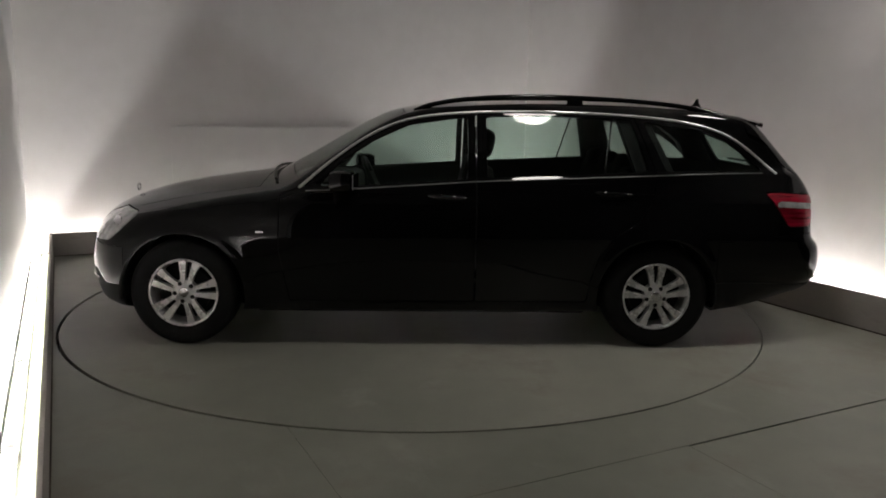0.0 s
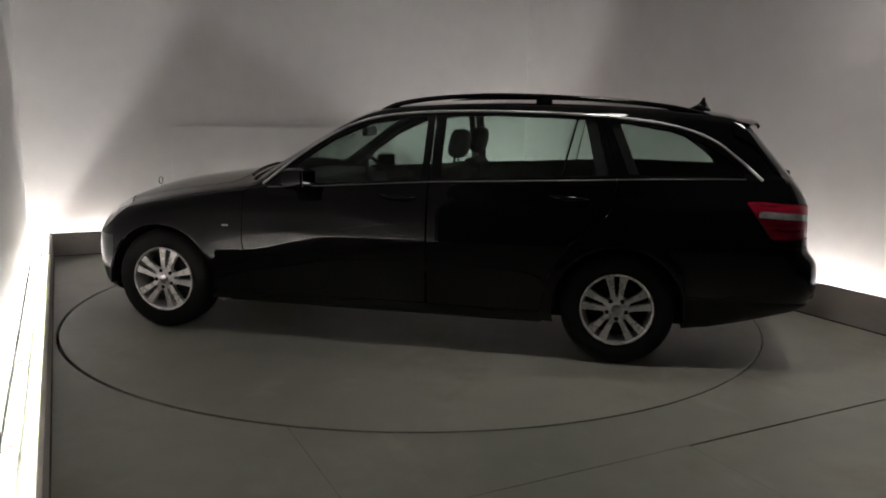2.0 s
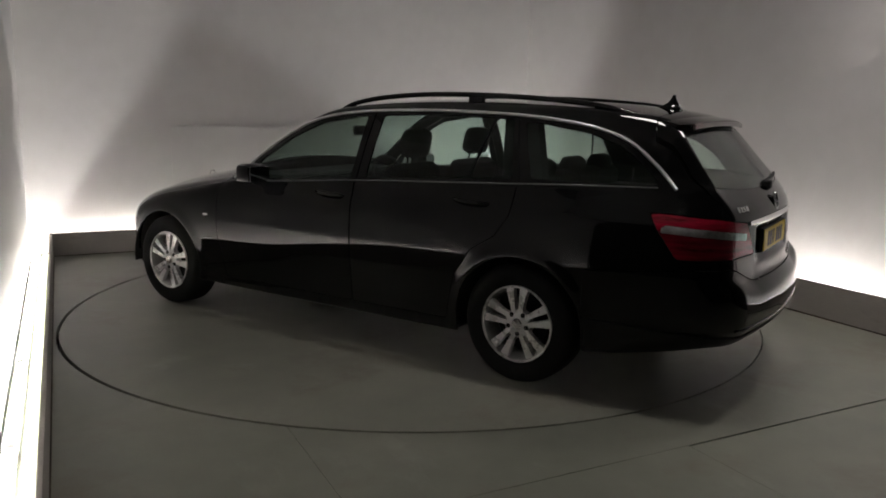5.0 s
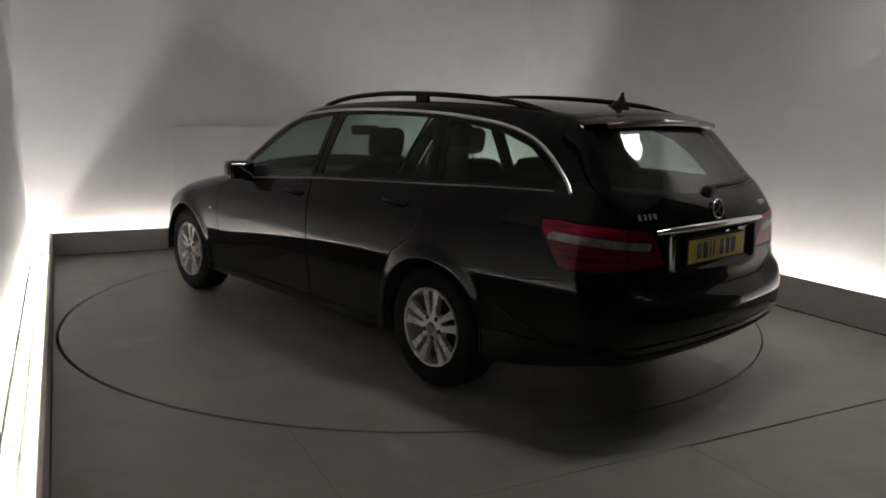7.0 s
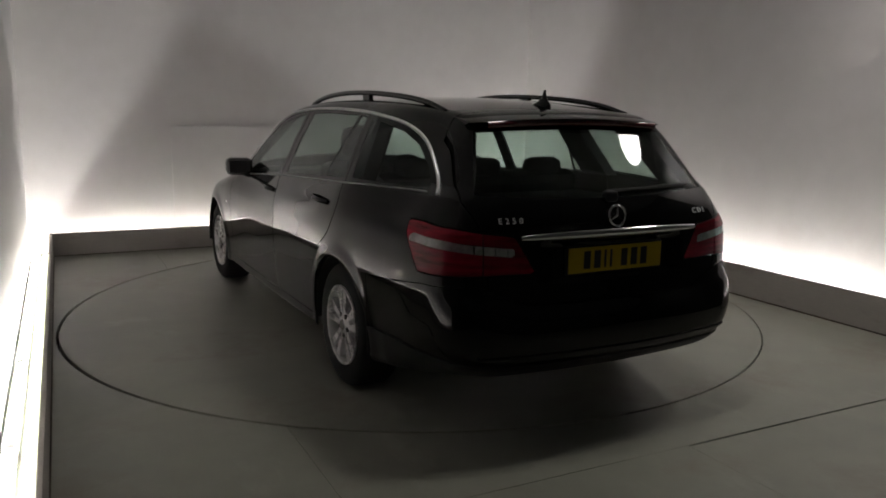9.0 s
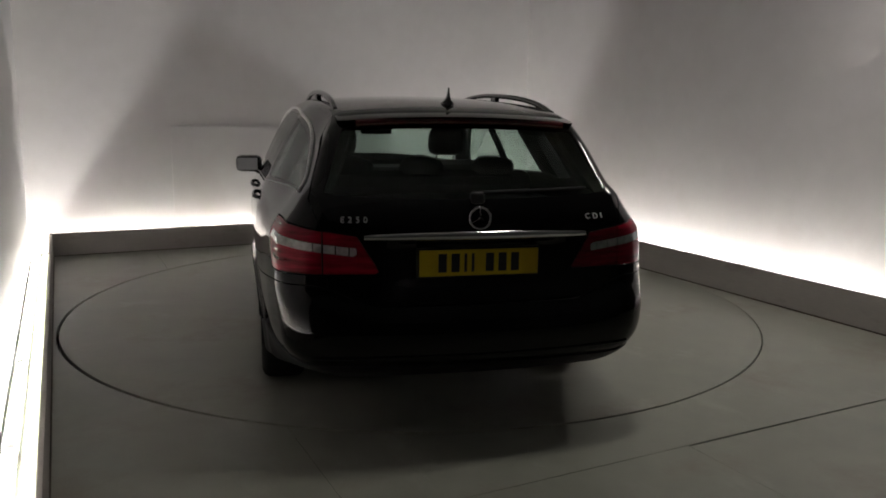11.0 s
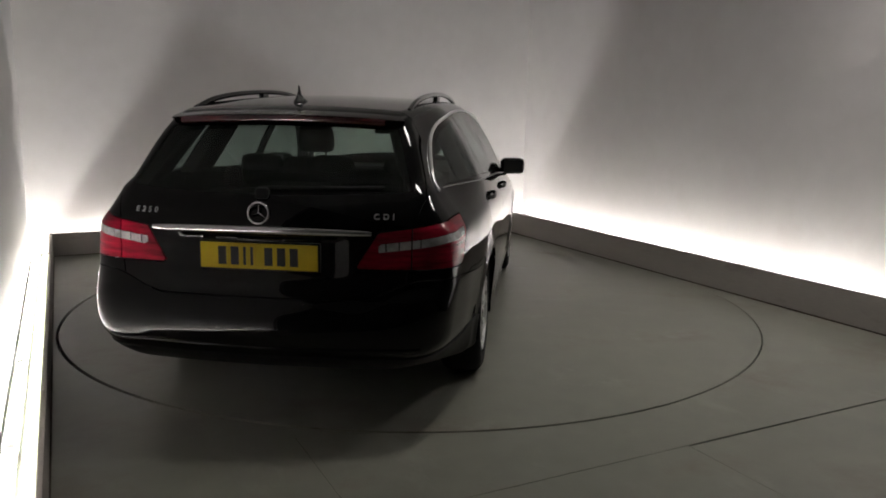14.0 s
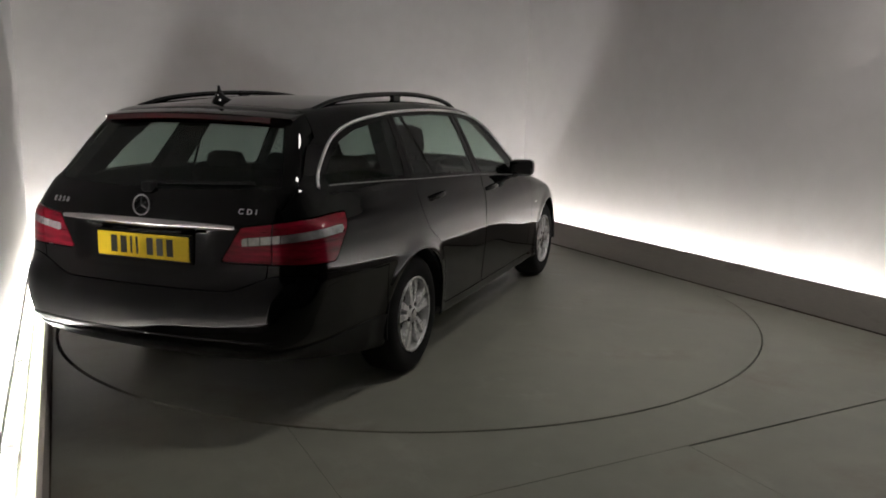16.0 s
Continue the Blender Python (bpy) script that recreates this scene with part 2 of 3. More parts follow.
# kerbs round the platform and the light troughs behind them
KT = 0.022
for name, lo, hi in (("kerb_west", (-SIDE - KT, BOOTH, -0.05), (-SIDE, BACK + KT, KERB_H)), ("kerb_east", (SIDE, BOOTH, -0.05), (SIDE + KT, BACK + KT, KERB_H + 0.030)), ("kerb_north", (-SIDE, BACK, -0.05), (SIDE, BACK + KT, KERB_H))):
    kerb = in_room(part(name, box(bmesh.new(), lo, hi, 0.003), KERB), "low grey painted kerb board edging the platform")
    if name == "kerb_west":
        kerb.matrix_basis = ROOM @ WEST
SEALANT = vary(material("old_sealant", (0.06, 0.045, 0.035), 0.8), (0.035, 0.026, 0.02), (0.10, 0.075, 0.055), 3.0, 0.7, 0.9, 0.2)
for lo, hi in (((-SIDE, FRONT, 0.0), (-SIDE + 0.007, BACK, 0.006)), ((SIDE - 0.010, FRONT, 0.0), (SIDE, BACK, 0.009)), ((-SIDE + 0.007, BACK - 0.007, 0.0), (SIDE - 0.010, BACK, 0.006))):
    trim = in_room(part("trim", box(bmesh.new(), lo, hi, 0.002), SEALANT), "grubby brown sealant line at the foot of the kerb")
    if hi[0] < 0:
        trim.matrix_basis = ROOM @ WEST
TROUGH_Z = -0.02
for name, x0, x1, y0, y1 in (("trough_west", -WX + 0.016, -SIDE - KT, BOOTH, WY), ("trough_east", SIDE + KT, EX - 0.016, BOOTH, WY), ("trough_north", -SIDE - KT, SIDE + KT, BACK + KT, WY - 0.016)):
    trough = in_room(part(name, box(bmesh.new(), (x0, y0, -0.069), (x1, y1, -0.05)), GAP), "white board floor of the light trough")
    if name == "trough_west":
        trough.matrix_basis = ROOM @ WEST
    along = 0 if x1 - x0 > y1 - y0 else 1
    n = 5 if along else 4
    for k in range(n):
        lo, hi = [x0, y0, -0.049], [x1, y1, TROUGH_Z]
        span = (hi[along] - lo[along]) / n
        lo[along], hi[along] = lo[along] + k * span + 0.002, lo[along] + (k + 1) * span - 0.002
        part("board", box(bmesh.new(), lo, hi), WHITE, trough)
        # a narrow pale board against the kerb
        across = 1 - along
        near = hi[across] if abs(hi[across]) < abs(lo[across]) else lo[across]
        out = 1 if near > 0 else -1
        lo[across], hi[across] = sorted((near, near + out * 0.08))
        lo[2], hi[2] = TROUGH_Z, TROUGH_Z + 0.012
        part("edge_board", box(bmesh.new(), lo, hi, 0.002), PALE_GREEN, trough, "pale greenish board")


def batten(length):
    """A slim fluorescent batten: white tray, end caps and a glowing tube."""
    ob = new("light_batten")
    part("tray", box(bmesh.new(), (-length / 2, -0.03, 0), (length / 2, 0.03, 0.025), 0.004), WHITE, ob)
    part("lamp_tube", tube(bmesh.new(), [(-length / 2 + 0.03, 0, 0.045), (length / 2 - 0.03, 0, 0.045)], 0.019, 10), TUBE, ob, "glowing white fluorescent tube")
    for s in (-1, 1):
        part("end_cap", box(bmesh.new(), (s * (length / 2 - 0.015) - 0.014, -0.02, 0.022), (s * (length / 2 - 0.015) + 0.014, 0.02, 0.068), 0.004), WHITE, ob)
    return tagged(ob, "lit fluorescent batten lying in the white light trough", "light batten", "battens behind the kerbs")


first = batten(1.2)
OFF = SIDE + KT + 0.125
spots = []
for s in (-1, 1):
    n = 5
    for k in range(n):
        y = BACK - 0.46 - k * 1.21
        if y - 0.6 > FRONT - 0.7:
            at = pose(SIDE + KT + 0.375 if s > 0 else -OFF, y, TROUGH_Z, 0, 0, 90)
            spots.append(at if s > 0 else WEST @ at)
for k in range(4):
    spots.append(pose(-1.815 + k * 1.21, BACK + KT + 0.125, TROUGH_Z))
first.matrix_basis = ROOM @ spots[0]
for m in spots[1:]:
    copy_thing(first, ROOM @ m)


# ceiling lamps over the platform
def ceiling_lamp():
    ob = new("ceiling_lamp")
    prof = [(0.26, 0.06), (0.27, 0.05), (0.27, 0.0), (0.25, -0.004), (0.25, 0.01), (0.2, 0.04)]
    part("housing", lathe(bmesh.new(), prof, 40), WHITE, ob).matrix_basis = pose(0, 0, 0, 90)
    part("diffuser", lathe(bmesh.new(), [(0.001, -0.004), (0.15, -0.003), (0.248, 0.004), (0.248, 0.012), (0.001, 0.012)], 40), LAMP, ob, "glowing round diffuser").matrix_basis = pose(0, 0, 0, 90)
    return tagged(ob, "round white ceiling lamp, lit, fixed to the dark ceiling", "ceiling lamp", "ceiling lamps")


lamp = ceiling_lamp()
LAMPS = ((2.27, -2.34), (0.10, -2.14))
lamp.matrix_basis = ROOM @ pose(*LAMPS[0], TOP - 0.062)
for x, y in LAMPS[1:]:
    copy_thing(lamp, ROOM @ pose(x, y, TOP - 0.062))

# a thin board fixed to the back wall, its top edge showing as a faint line
in_room(part("wall_panel", box(bmesh.new(), (-1.30, WY - 0.005, 0.02), (1.6, WY, 1.225), 0.002), WALL), "thin painted board on the back wall")

# the turning disc, flush with the platform
turntable = new("turntable")
tagged(turntable, "flush grey turntable disc, slowly turning under the car", "turntable")
part("disc", lathe(bmesh.new(), [(0.01, -0.05), (DISC_R - 0.04, -0.05), (DISC_R - 0.04, 0.0), (0.01, 0.0)], 160), FLOOR, turntable).matrix_basis = pose(0, 0, 0, 90)
part("edge_ring", lathe(bmesh.new(), [(DISC_R - 0.04, -0.05), (DISC_R - 0.0085, -0.05), (DISC_R - 0.0085, -0.002), (DISC_R - 0.0105, 0.0), (DISC_R - 0.04, 0.0)], 160), FLOOR, turntable).matrix_basis = pose(0, 0, 0, 90)


# ---- the car: x forward, y to its left, z up, origin between the axles on the ground ----
AXLE, HUB_Z = 1.437, 0.32


def soft_curve(xs, ys, n=400, wide=0.05):
    """Interpolation rounded off, so that the surface has no kinks."""
    xs, ys = np.array(xs, float), np.array(ys, float)
    g = np.linspace(xs[0], xs[-1], n)
    v = np.interp(g, xs, ys)
    w = max(3, int(n * wide)) | 1
    kern = np.hanning(w + 2)[1:-1]
    kern /= kern.sum()
    pad = np.concatenate([2 * v[0] - v[w // 2:0:-1], v, 2 * v[-1] - v[-2:-w // 2 - 1:-1]])
    v = np.convolve(pad, kern, "valid")
    return lambda q: np.interp(q, g, v)


SIDE_LINE = [(2.06, 0.19), (2.16, 0.25), (2.20, 0.36), (2.208, 0.48), (2.19, 0.60), (2.15, 0.685), (2.07, 0.77), (1.92, 0.843), (1.69, 0.912), (1.38, 0.966), (1.10, 1.005), (0.96, 1.030),
             (0.81, 1.108), (0.58, 1.24), (0.34, 1.374), (0.10, 1.458), (-0.25, 1.492), (-0.70, 1.509), (-1.20, 1.507), (-1.65, 1.487), (-2.0, 1.449), (-2.12, 1.416), (-2.185, 1.365),
             (-2.25, 1.29), (-2.35, 1.175), (-2.452, 1.06), (-2.50, 0.985), (-2.518, 0.92), (-2.524, 0.80), (-2.527, 0.75), (-2.5285, 0.72), (-2.531, 0.69), (-2.5345, 0.66), (-2.541, 0.64), (-2.554, 0.620), (-2.574, 0.595), (-2.590, 0.570), (-2.598, 0.54), (-2.601, 0.505), (-2.598, 0.465), (-2.582, 0.405), (-2.53, 0.345), (-2.42, 0.30), (-2.1, 0.25), (-1.0, 0.18), (0.5, 0.17), (1.6, 0.18)]
outline = spline(SIDE_LINE + [SIDE_LINE[0]], 6)[:-1]
GX, GZ = np.arange(-2.9, 2.55, 0.01), np.arange(-0.1, 1.75, 0.01)


def poly_distance(poly, X, Z):
    """Signed distance to a closed polygon, negative inside."""
    best = np.full(X.shape, 1e9)
    inside = np.zeros(X.shape, bool)
    for (ax, az), (bx, bz) in zip(poly, np.roll(poly, -1, 0)):
        dx, dz = bx - ax, bz - az
        t = np.clip(((X - ax) * dx + (Z - az) * dz) / (dx * dx + dz * dz + 1e-12), 0, 1)
        best = np.minimum(best, (X - ax - t * dx) ** 2 + (Z - az - t * dz) ** 2)
        cross = (az > Z) != (bz > Z)
        inside ^= cross & (X < ax + (Z - az) * dx / (dz if dz else 1e-12))
    return np.where(inside, -1, 1) * np.sqrt(best)


SIDE_FIELD = poly_distance(outline, *np.meshgrid(GX, GZ, indexing="ij"))


def sample(field, x, z):
    u = np.clip((x - GX[0]) / 0.01, 0, len(GX) - 1.001)
    v = np.clip((z - GZ[0]) / 0.01, 0, len(GZ) - 1.001)
    i, j = u.astype(int), v.astype(int)
    a, b = u - i, v - j
    return (field[i, j] * (1 - a) + field[i + 1, j] * a) * (1 - b) + (field[i, j + 1] * (1 - a) + field[i + 1, j + 1] * a) * b


BELT = soft_curve([-2.8, -2.2, -1.6, -0.34, 0.5, 1.0, 2.4], [1.10, 1.095, 1.085, 1.03, 0.97, 0.95, 0.90])
SECTION = soft_curve([0.0, 0.15, 0.205, 0.24, 0.30, 0.40, 0.55, 0.68, 0.80, 0.90, 0.97, 1.012, 1.036, 1.23, 1.43, 1.6], [0.74, 0.80, 0.872, 0.899, 0.898, 0.908, 0.924, 0.929, 0.921, 0.903, 0.887, 0.875, 0.854, 0.764, 0.655, 0.55], 1600, 0.022)
PLAN = soft_curve([-2.8, -2.6, -2.4, -2.15, -1.8, -1.4, -0.6, 1.0, 1.5, 1.8, 2.0, 2.2, 2.5], [0.77, 0.84, 0.892, 0.936, 0.968, 0.990, 1.0, 1.0, 0.985, 0.95, 0.90, 0.82, 0.68], 800)
BOW = soft_curve([-2.8, -2.0, -1.0, 0.2, 1.0, 1.7, 2.5], [-0.15, -0.14, -0.02, 0.16, 0.22, 0.33, 0.42])
CROWN = soft_curve([-2.8, -2.3, -1.8, 0.0, 1.0, 2.5], [0.02, 0.05, 0.085, 0.08, 0.10, 0.12])
ROUND = soft_curve([-2.8, -2.3, -1.8, 0.6, 1.5, 2.0, 2.5], [0.16, 0.13, 0.06, 0.05, 0.09, 0.17, 0.22])
CREASE = soft_curve([-2.8, -2.0, -1.0, 0.0, 1.0, 1.6, 2.4], [0.955, 0.945, 0.925, 0.90, 0.865, 0.82, 0.78])


TAPER = soft_curve([-0.2, 0.90, 0.96, 1.03, 1.12, 1.30, 1.45, 1.8], [0, 0, 0.03, 0.077, 0.12, 0.112, 0.112, 0.112], 1200, 0.04)


def half_width(x, z):
    zb = BELT(x)
    zn = np.where(z < 0.8, z, np.where(z < zb, 0.8 + (z - 0.8) * 0.23 / (zb - 0.8), 1.03 + (z - zb) * 0.4 / (1.43 - zb)))
    w = SECTION(zn) * PLAN(x)
    # the cabin draws in towards the tail
    back = np.clip((-x - 1.40) / 0.7, 0, 1)
    w = w * (1 - back * back * (3 - 2 * back) * TAPER(z))
    # the bumper tucks in below its edge
    low, tail = np.clip((0.50 - z) / 0.22, 0, 1), np.clip((-x - 1.95) / 0.45, 0, 1)
    w = w * (1 - 0.17 * low * low * tail)
    d = z - CREASE(x)
    w = w + 0.008 * np.clip((1.1 - x) / 0.5, 0, 1) * np.exp(-(np.minimum(d, 0) / 0.10) ** 2) * (1 / (1 + np.exp(d / 0.012)))
    for a in (-AXLE, AXLE):
        r = np.hypot(x - a, z - HUB_Z)
        w = w + 0.012 * np.exp(-((r - 0.38) / 0.04) ** 2)
        # the rear haunch
        if a < 0:
            w = w + 0.007 * np.exp(-((x + 1.62) / 0.55) ** 2 - ((z - 0.72) / 0.15) ** 2)
    w = w - 0.002 * np.exp(-((z - 0.50) / 0.12) ** 2) * np.exp(-((x + 0.20) / 0.85) ** 4)
    return w


def ease(v):
    v = np.clip(v, 0, 1)
    return v * v * (3 - 2 * v)


def body_field(x, y, z):
    ay = np.abs(y)
    lift = np.clip((z - 0.55) / 0.3, 0, 1)
    # the bumper's shelf climbs towards the lamps
    smile = np.clip((ay - 0.42) / 0.34, 0, 1)
    shelf = z - 0.062 * smile * smile * (3 - 2 * smile) * np.exp(-((z - 0.65) / 0.10) ** 2) * np.clip((-x - 2.0) / 0.2, 0, 1)
    # the hollow that holds the number plate
    hollow = 0.022 * ease((0.42 - ay) / 0.11) * ease((0.905 - z) / 0.025) * ease((z - 0.70) / 0.045) * ease((-x - 2.2) / 0.2)
    a = sample(SIDE_FIELD, x - hollow + BOW(x) * y * y, shelf + CROWN(x) * y * y * lift)
    b = (ay - half_width(x, z)) * 0.93
    k = ROUND(x) * (1 - 0.5 * np.clip((z - 0.95) / 0.12, 0, 1) * np.clip((-x - 1.2) / 0.5, 0, 1))
    h = np.maximum(k - np.abs(a - b), 0) / k
    return np.maximum(a, b) + h * h * k * 0.25


def gradient(p, e=0.003):
    g = np.empty_like(p)
    for i in range(3):
        q, r = p.copy(), p.copy()
        q[:, i] += e
        r[:, i] -= e
        g[:, i] = (body_field(*q.T) - body_field(*r.T)) / (2 * e)
    return g


def skin(step=0.018):
    """The body's outer surface: a net of quads pulled onto the field's zero, cut into triangles."""
    xs, ys, zs = np.arange(-2.75, 2.42, step), np.arange(-57 * step, 57.5 * step, step), np.arange(0.1, 1.58, step)
    X, Y, Z = np.meshgrid(xs, ys, zs, indexing="ij")
    f = body_field(X, Y, Z)
    s = f < 0
    cnt = sum(s[i:s.shape[0] - 1 + i, j:s.shape[1] - 1 + j, k:s.shape[2] - 1 + k].astype(int) for i in (0, 1) for j in (0, 1) for k in (0, 1))
    act = (cnt > 0) & (cnt < 8)
    idx = -np.ones(act.shape, int)
    idx[act] = np.arange(act.sum())
    ii, jj, kk = np.nonzero(act)
    p = np.stack([xs[ii], ys[jj], zs[kk]], 1) + step / 2
    for _ in range(6):
        g = gradient(p)
        move = -body_field(*p.T)[:, None] * g / np.maximum((g * g).sum(1), 0.05)[:, None]
        p += np.clip(move, -step, step)
    quads = []
    for ax in range(3):
        lo = [slice(0, n) for n in s.shape]
        hi = [slice(0, n) for n in s.shape]
        lo[ax], hi[ax] = slice(0, -1), slice(1, None)
        a, b = s[tuple(lo)], s[tuple(hi)]
        e = np.argwhere(a != b)
        u, v = [d for d in range(3) if d != ax]
        e = e[(e[:, u] > 0) & (e[:, v] > 0) & (e[:, u] < s.shape[u] - 1) & (e[:, v] < s.shape[v] - 1)]
        flip = a[tuple(e.T)]
        c = []
        for du, dv in ((1, 1), (0, 1), (0, 0), (1, 0)):
            q = e.copy()
            q[:, u] -= du
            q[:, v] -= dv
            c.append(idx[tuple(q.T)])
        c = np.stack(c, 1)
        if ax == 1:
            flip = ~flip
        c[~flip] = c[~flip][:, ::-1]
        quads.append(c)
    q = np.concatenate(quads)
    return p, np.concatenate([q[:, [0, 1, 2]], q[:, [0, 2, 3]]])


def keep(V, T, g):
    """The part of a triangle mesh where g is below zero, cut cleanly along g = 0."""
    neg = g[T] < 0
    n = neg.sum(1)
    out, ea, eb = [T[n == 3]], [], []
    base, count = len(V), 0

    def cut(a, b):
        nonlocal count
        ea.append(np.minimum(a, b))
        eb.append(np.maximum(a, b))
        r = np.arange(base + count, base + count + len(a))
        count += len(a)
        return r

    for want in (1, 2):
        t, m = T[n == want], neg[n == want]
        lone = m if want == 1 else ~m
        k = lone.argmax(1)
        r = np.arange(len(t))
        a, b, c = t[r, k], t[r, (k + 1) % 3], t[r, (k + 2) % 3]
        ab, ac = cut(a, b), cut(a, c)
        if want == 1:
            out.append(np.stack([a, ab, ac], 1))
        else:
            out.append(np.stack([ab, b, c], 1))
            out.append(np.stack([ab, c, ac], 1))
    T2 = np.concatenate(out)
    if count:
        ea, eb = np.concatenate(ea), np.concatenate(eb)
        key, inv = np.unique(ea.astype(np.int64) * (base + 1) + eb, return_inverse=True)
        a, b = (key // (base + 1)).astype(int), (key % (base + 1)).astype(int)
        t = np.clip(g[a] / (g[a] - g[b]), 0, 1)[:, None]
        V = np.concatenate([V, V[a] * (1 - t) + V[b] * t])
        remap = np.concatenate([np.arange(base), base + inv.ravel()])
        T2 = remap[T2]
    T2 = T2[(T2[:, 0] != T2[:, 1]) & (T2[:, 1] != T2[:, 2]) & (T2[:, 0] != T2[:, 2])]
    used = np.unique(T2)
    back = np.zeros(len(V), int)
    back[used] = np.arange(len(used))
    return V[used], back[T2]


def panel(name, VT, mat, parent, label="", thick=0.014, inner=None, proud=0.0):
    """A sheet of the skin as an object with real thickness and folded edges."""
    V, T = VT
    g = gradient(V, 0.007)
    nrm = g / np.linalg.norm(g, axis=1)[:, None]
    V = V + nrm * proud
    n, m = len(V), len(T)
    edges = np.concatenate([T[:, [0, 1]], T[:, [1, 2]], T[:, [2, 0]]])
    lo, hi = edges.min(1), edges.max(1)
    key = lo.astype(np.int64) * n + hi
    _, first_at, cnt = np.unique(key, return_index=True, return_counts=True)
    rim = edges[first_at[cnt == 1]]
    inside = V - nrm * thick
    faces = np.concatenate([T, T[:, ::-1] + n, np.stack([rim[:, 1], rim[:, 0], rim[:, 0] + n], 1) + 2 * n, np.stack([rim[:, 1], rim[:, 0] + n, rim[:, 1] + n], 1) + 2 * n])
    me = bpy.data.meshes.new(name)
    used = np.unique(faces)
    back = np.zeros(4 * n, int)
    back[used] = np.arange(len(used))
    me.from_pydata(np.concatenate([V, inside, V, inside])[used].tolist(), [], back[faces].tolist())
    me.materials.append(mat)
    if inner:
        me.materials.append(inner)
        ids = np.zeros(len(faces), int)
        ids[m:2 * m] = 1
        me.polygons.foreach_set("material_index", ids)
    me.polygons.foreach_set("use_smooth", [True] * len(me.polygons))
    me.normals_split_custom_set_from_vertices(np.concatenate([nrm, -nrm, nrm * 0, nrm * 0])[used].tolist())
    return link(name, me, None, parent, label)


def union(*g):
    return np.minimum.reduce(g)


def both(*g):
    return np.maximum.reduce(g)


def outline_of(points, x, z, soft=0.0):
    return poly_distance(np.array(points, float), x, z) - soft


def take(rest, fn, gap=0.0025):
    """Cuts fn's region out of rest; a narrow joint is left between the two."""
    V, T = rest
    g = fn(*V.T)
    return keep(V, T, g + gap), keep(V, T, gap - g)


def on_side(x, z, side=1):
    """The body's y at a place on its flank."""
    lo, hi = 0.0, 1.1
    for _ in range(30):
        mid = (lo + hi) / 2
        if body_field(np.array([x]), np.array([mid]), np.array([z]))[0] < 0:
            lo = mid
        else:
            hi = mid
    return side * lo


def on_tail(y, z):
    lo, hi = -1.6, -2.8
    for _ in range(30):
        mid = (lo + hi) / 2
        if body_field(np.array([mid]), np.array([y]), np.array([z]))[0] < 0:
            lo = mid
        else:
            hi = mid
    return lo


def on_nose(y, z):
    lo, hi = 1.4, 2.5
    for _ in range(30):
        mid = (lo + hi) / 2
        if body_field(np.array([mid]), np.array([y]), np.array([z]))[0] < 0:
            lo = mid
        else:
            hi = mid
    return lo


def on_top(x, y):
    lo, hi = 0.6, 1.7
    for _ in range(30):
        mid = (lo + hi) / 2
        if body_field(np.array([x]), np.array([y]), np.array([mid]))[0] < 0:
            lo = mid
        else:
            hi = mid
    return lo


car = new("estate_car")
tagged(car, "glossy black estate car with silver alloy wheels on the turntable", "car")

# window outlines in the side view
DLO = [(0.74, 0.955), (0.55, 1.115), (0.33, 1.265), (0.10, 1.362), (-0.20, 1.405), (-0.60, 1.42), (-1.02, 1.415), (-1.40, 1.395), (-1.70, 1.355), (-1.91, 1.285), (-2.06, 1.18), (-2.19, 1.065)]
FRONT_PANE = [(0.60, 0.985), (0.50, 1.10), (0.30, 1.235), (0.08, 1.335), (-0.20, 1.378), (-0.255, 1.38), (-0.255, 1.038)]
REAR_PANE = [(-0.395, 1.048), (-0.395, 1.388), (-0.70, 1.397), (-1.14, 1.388), (-1.075, 1.083)]
VENT_PANE = [(-1.11, 1.086), (-1.175, 1.386), (-1.265, 1.38), (-1.345, 1.098)]
QUARTER_PANE = [(-1.475, 1.105), (-1.365, 1.368), (-1.45, 1.362), (-1.70, 1.322), (-1.87, 1.262), (-1.99, 1.18), (-2.08, 1.10)]

rest = skin()
# wheel arches and the open underside
V, T = rest
V, T = keep(V, T, 0.370 - np.hypot(V[:, 0] - AXLE, V[:, 2] - HUB_Z))
V, T = keep(V, T, 0.370 - np.hypot(V[:, 0] + AXLE, V[:, 2] - HUB_Z))
rest = (V, T)


def pane(points, s):
    return lambda x, y, z: both(outline_of(points, x, z, 0.012), 0.3 - s * y)


for s in (1, -1):
    for name, pts in (("side_window", FRONT_PANE), ("side_window", REAR_PANE), ("vent_window", VENT_PANE), ("quarter_window", QUARTER_PANE)):
        g, rest = take(rest, pane(pts, s), 0.001)
        panel(name, g, GLASS, car, "tinted side window glass", 0.004).visible_shadow = False


def windscreen(x, y, z):
    w = np.interp(z, [1.0, 1.06, 1.45], [0.74, 0.725, 0.55])
    return both(np.abs(y) - w, 1.075 - z - 0.10 * y * y, z - 1.448 + 0.10 * y * y, 0.05 - x)


def tail_glass(x, y, z):
    w = np.interp(z, [1.05, 1.36], [0.655, 0.53])
    return both(np.abs(y) - w, 1.065 + 0.05 * y * y - z, z - 1.362 + 0.06 * y * y, x + 2.0)


g, rest = take(rest, windscreen, 0.001)
panel("windscreen", g, GLASS, car, "tinted windscreen glass", 0.005).visible_shadow = False
g, rest = take(rest, tail_glass, 0.001)
panel("rear_window", g, GLASS, car, "tinted tailgate glass", 0.005).visible_shadow = False


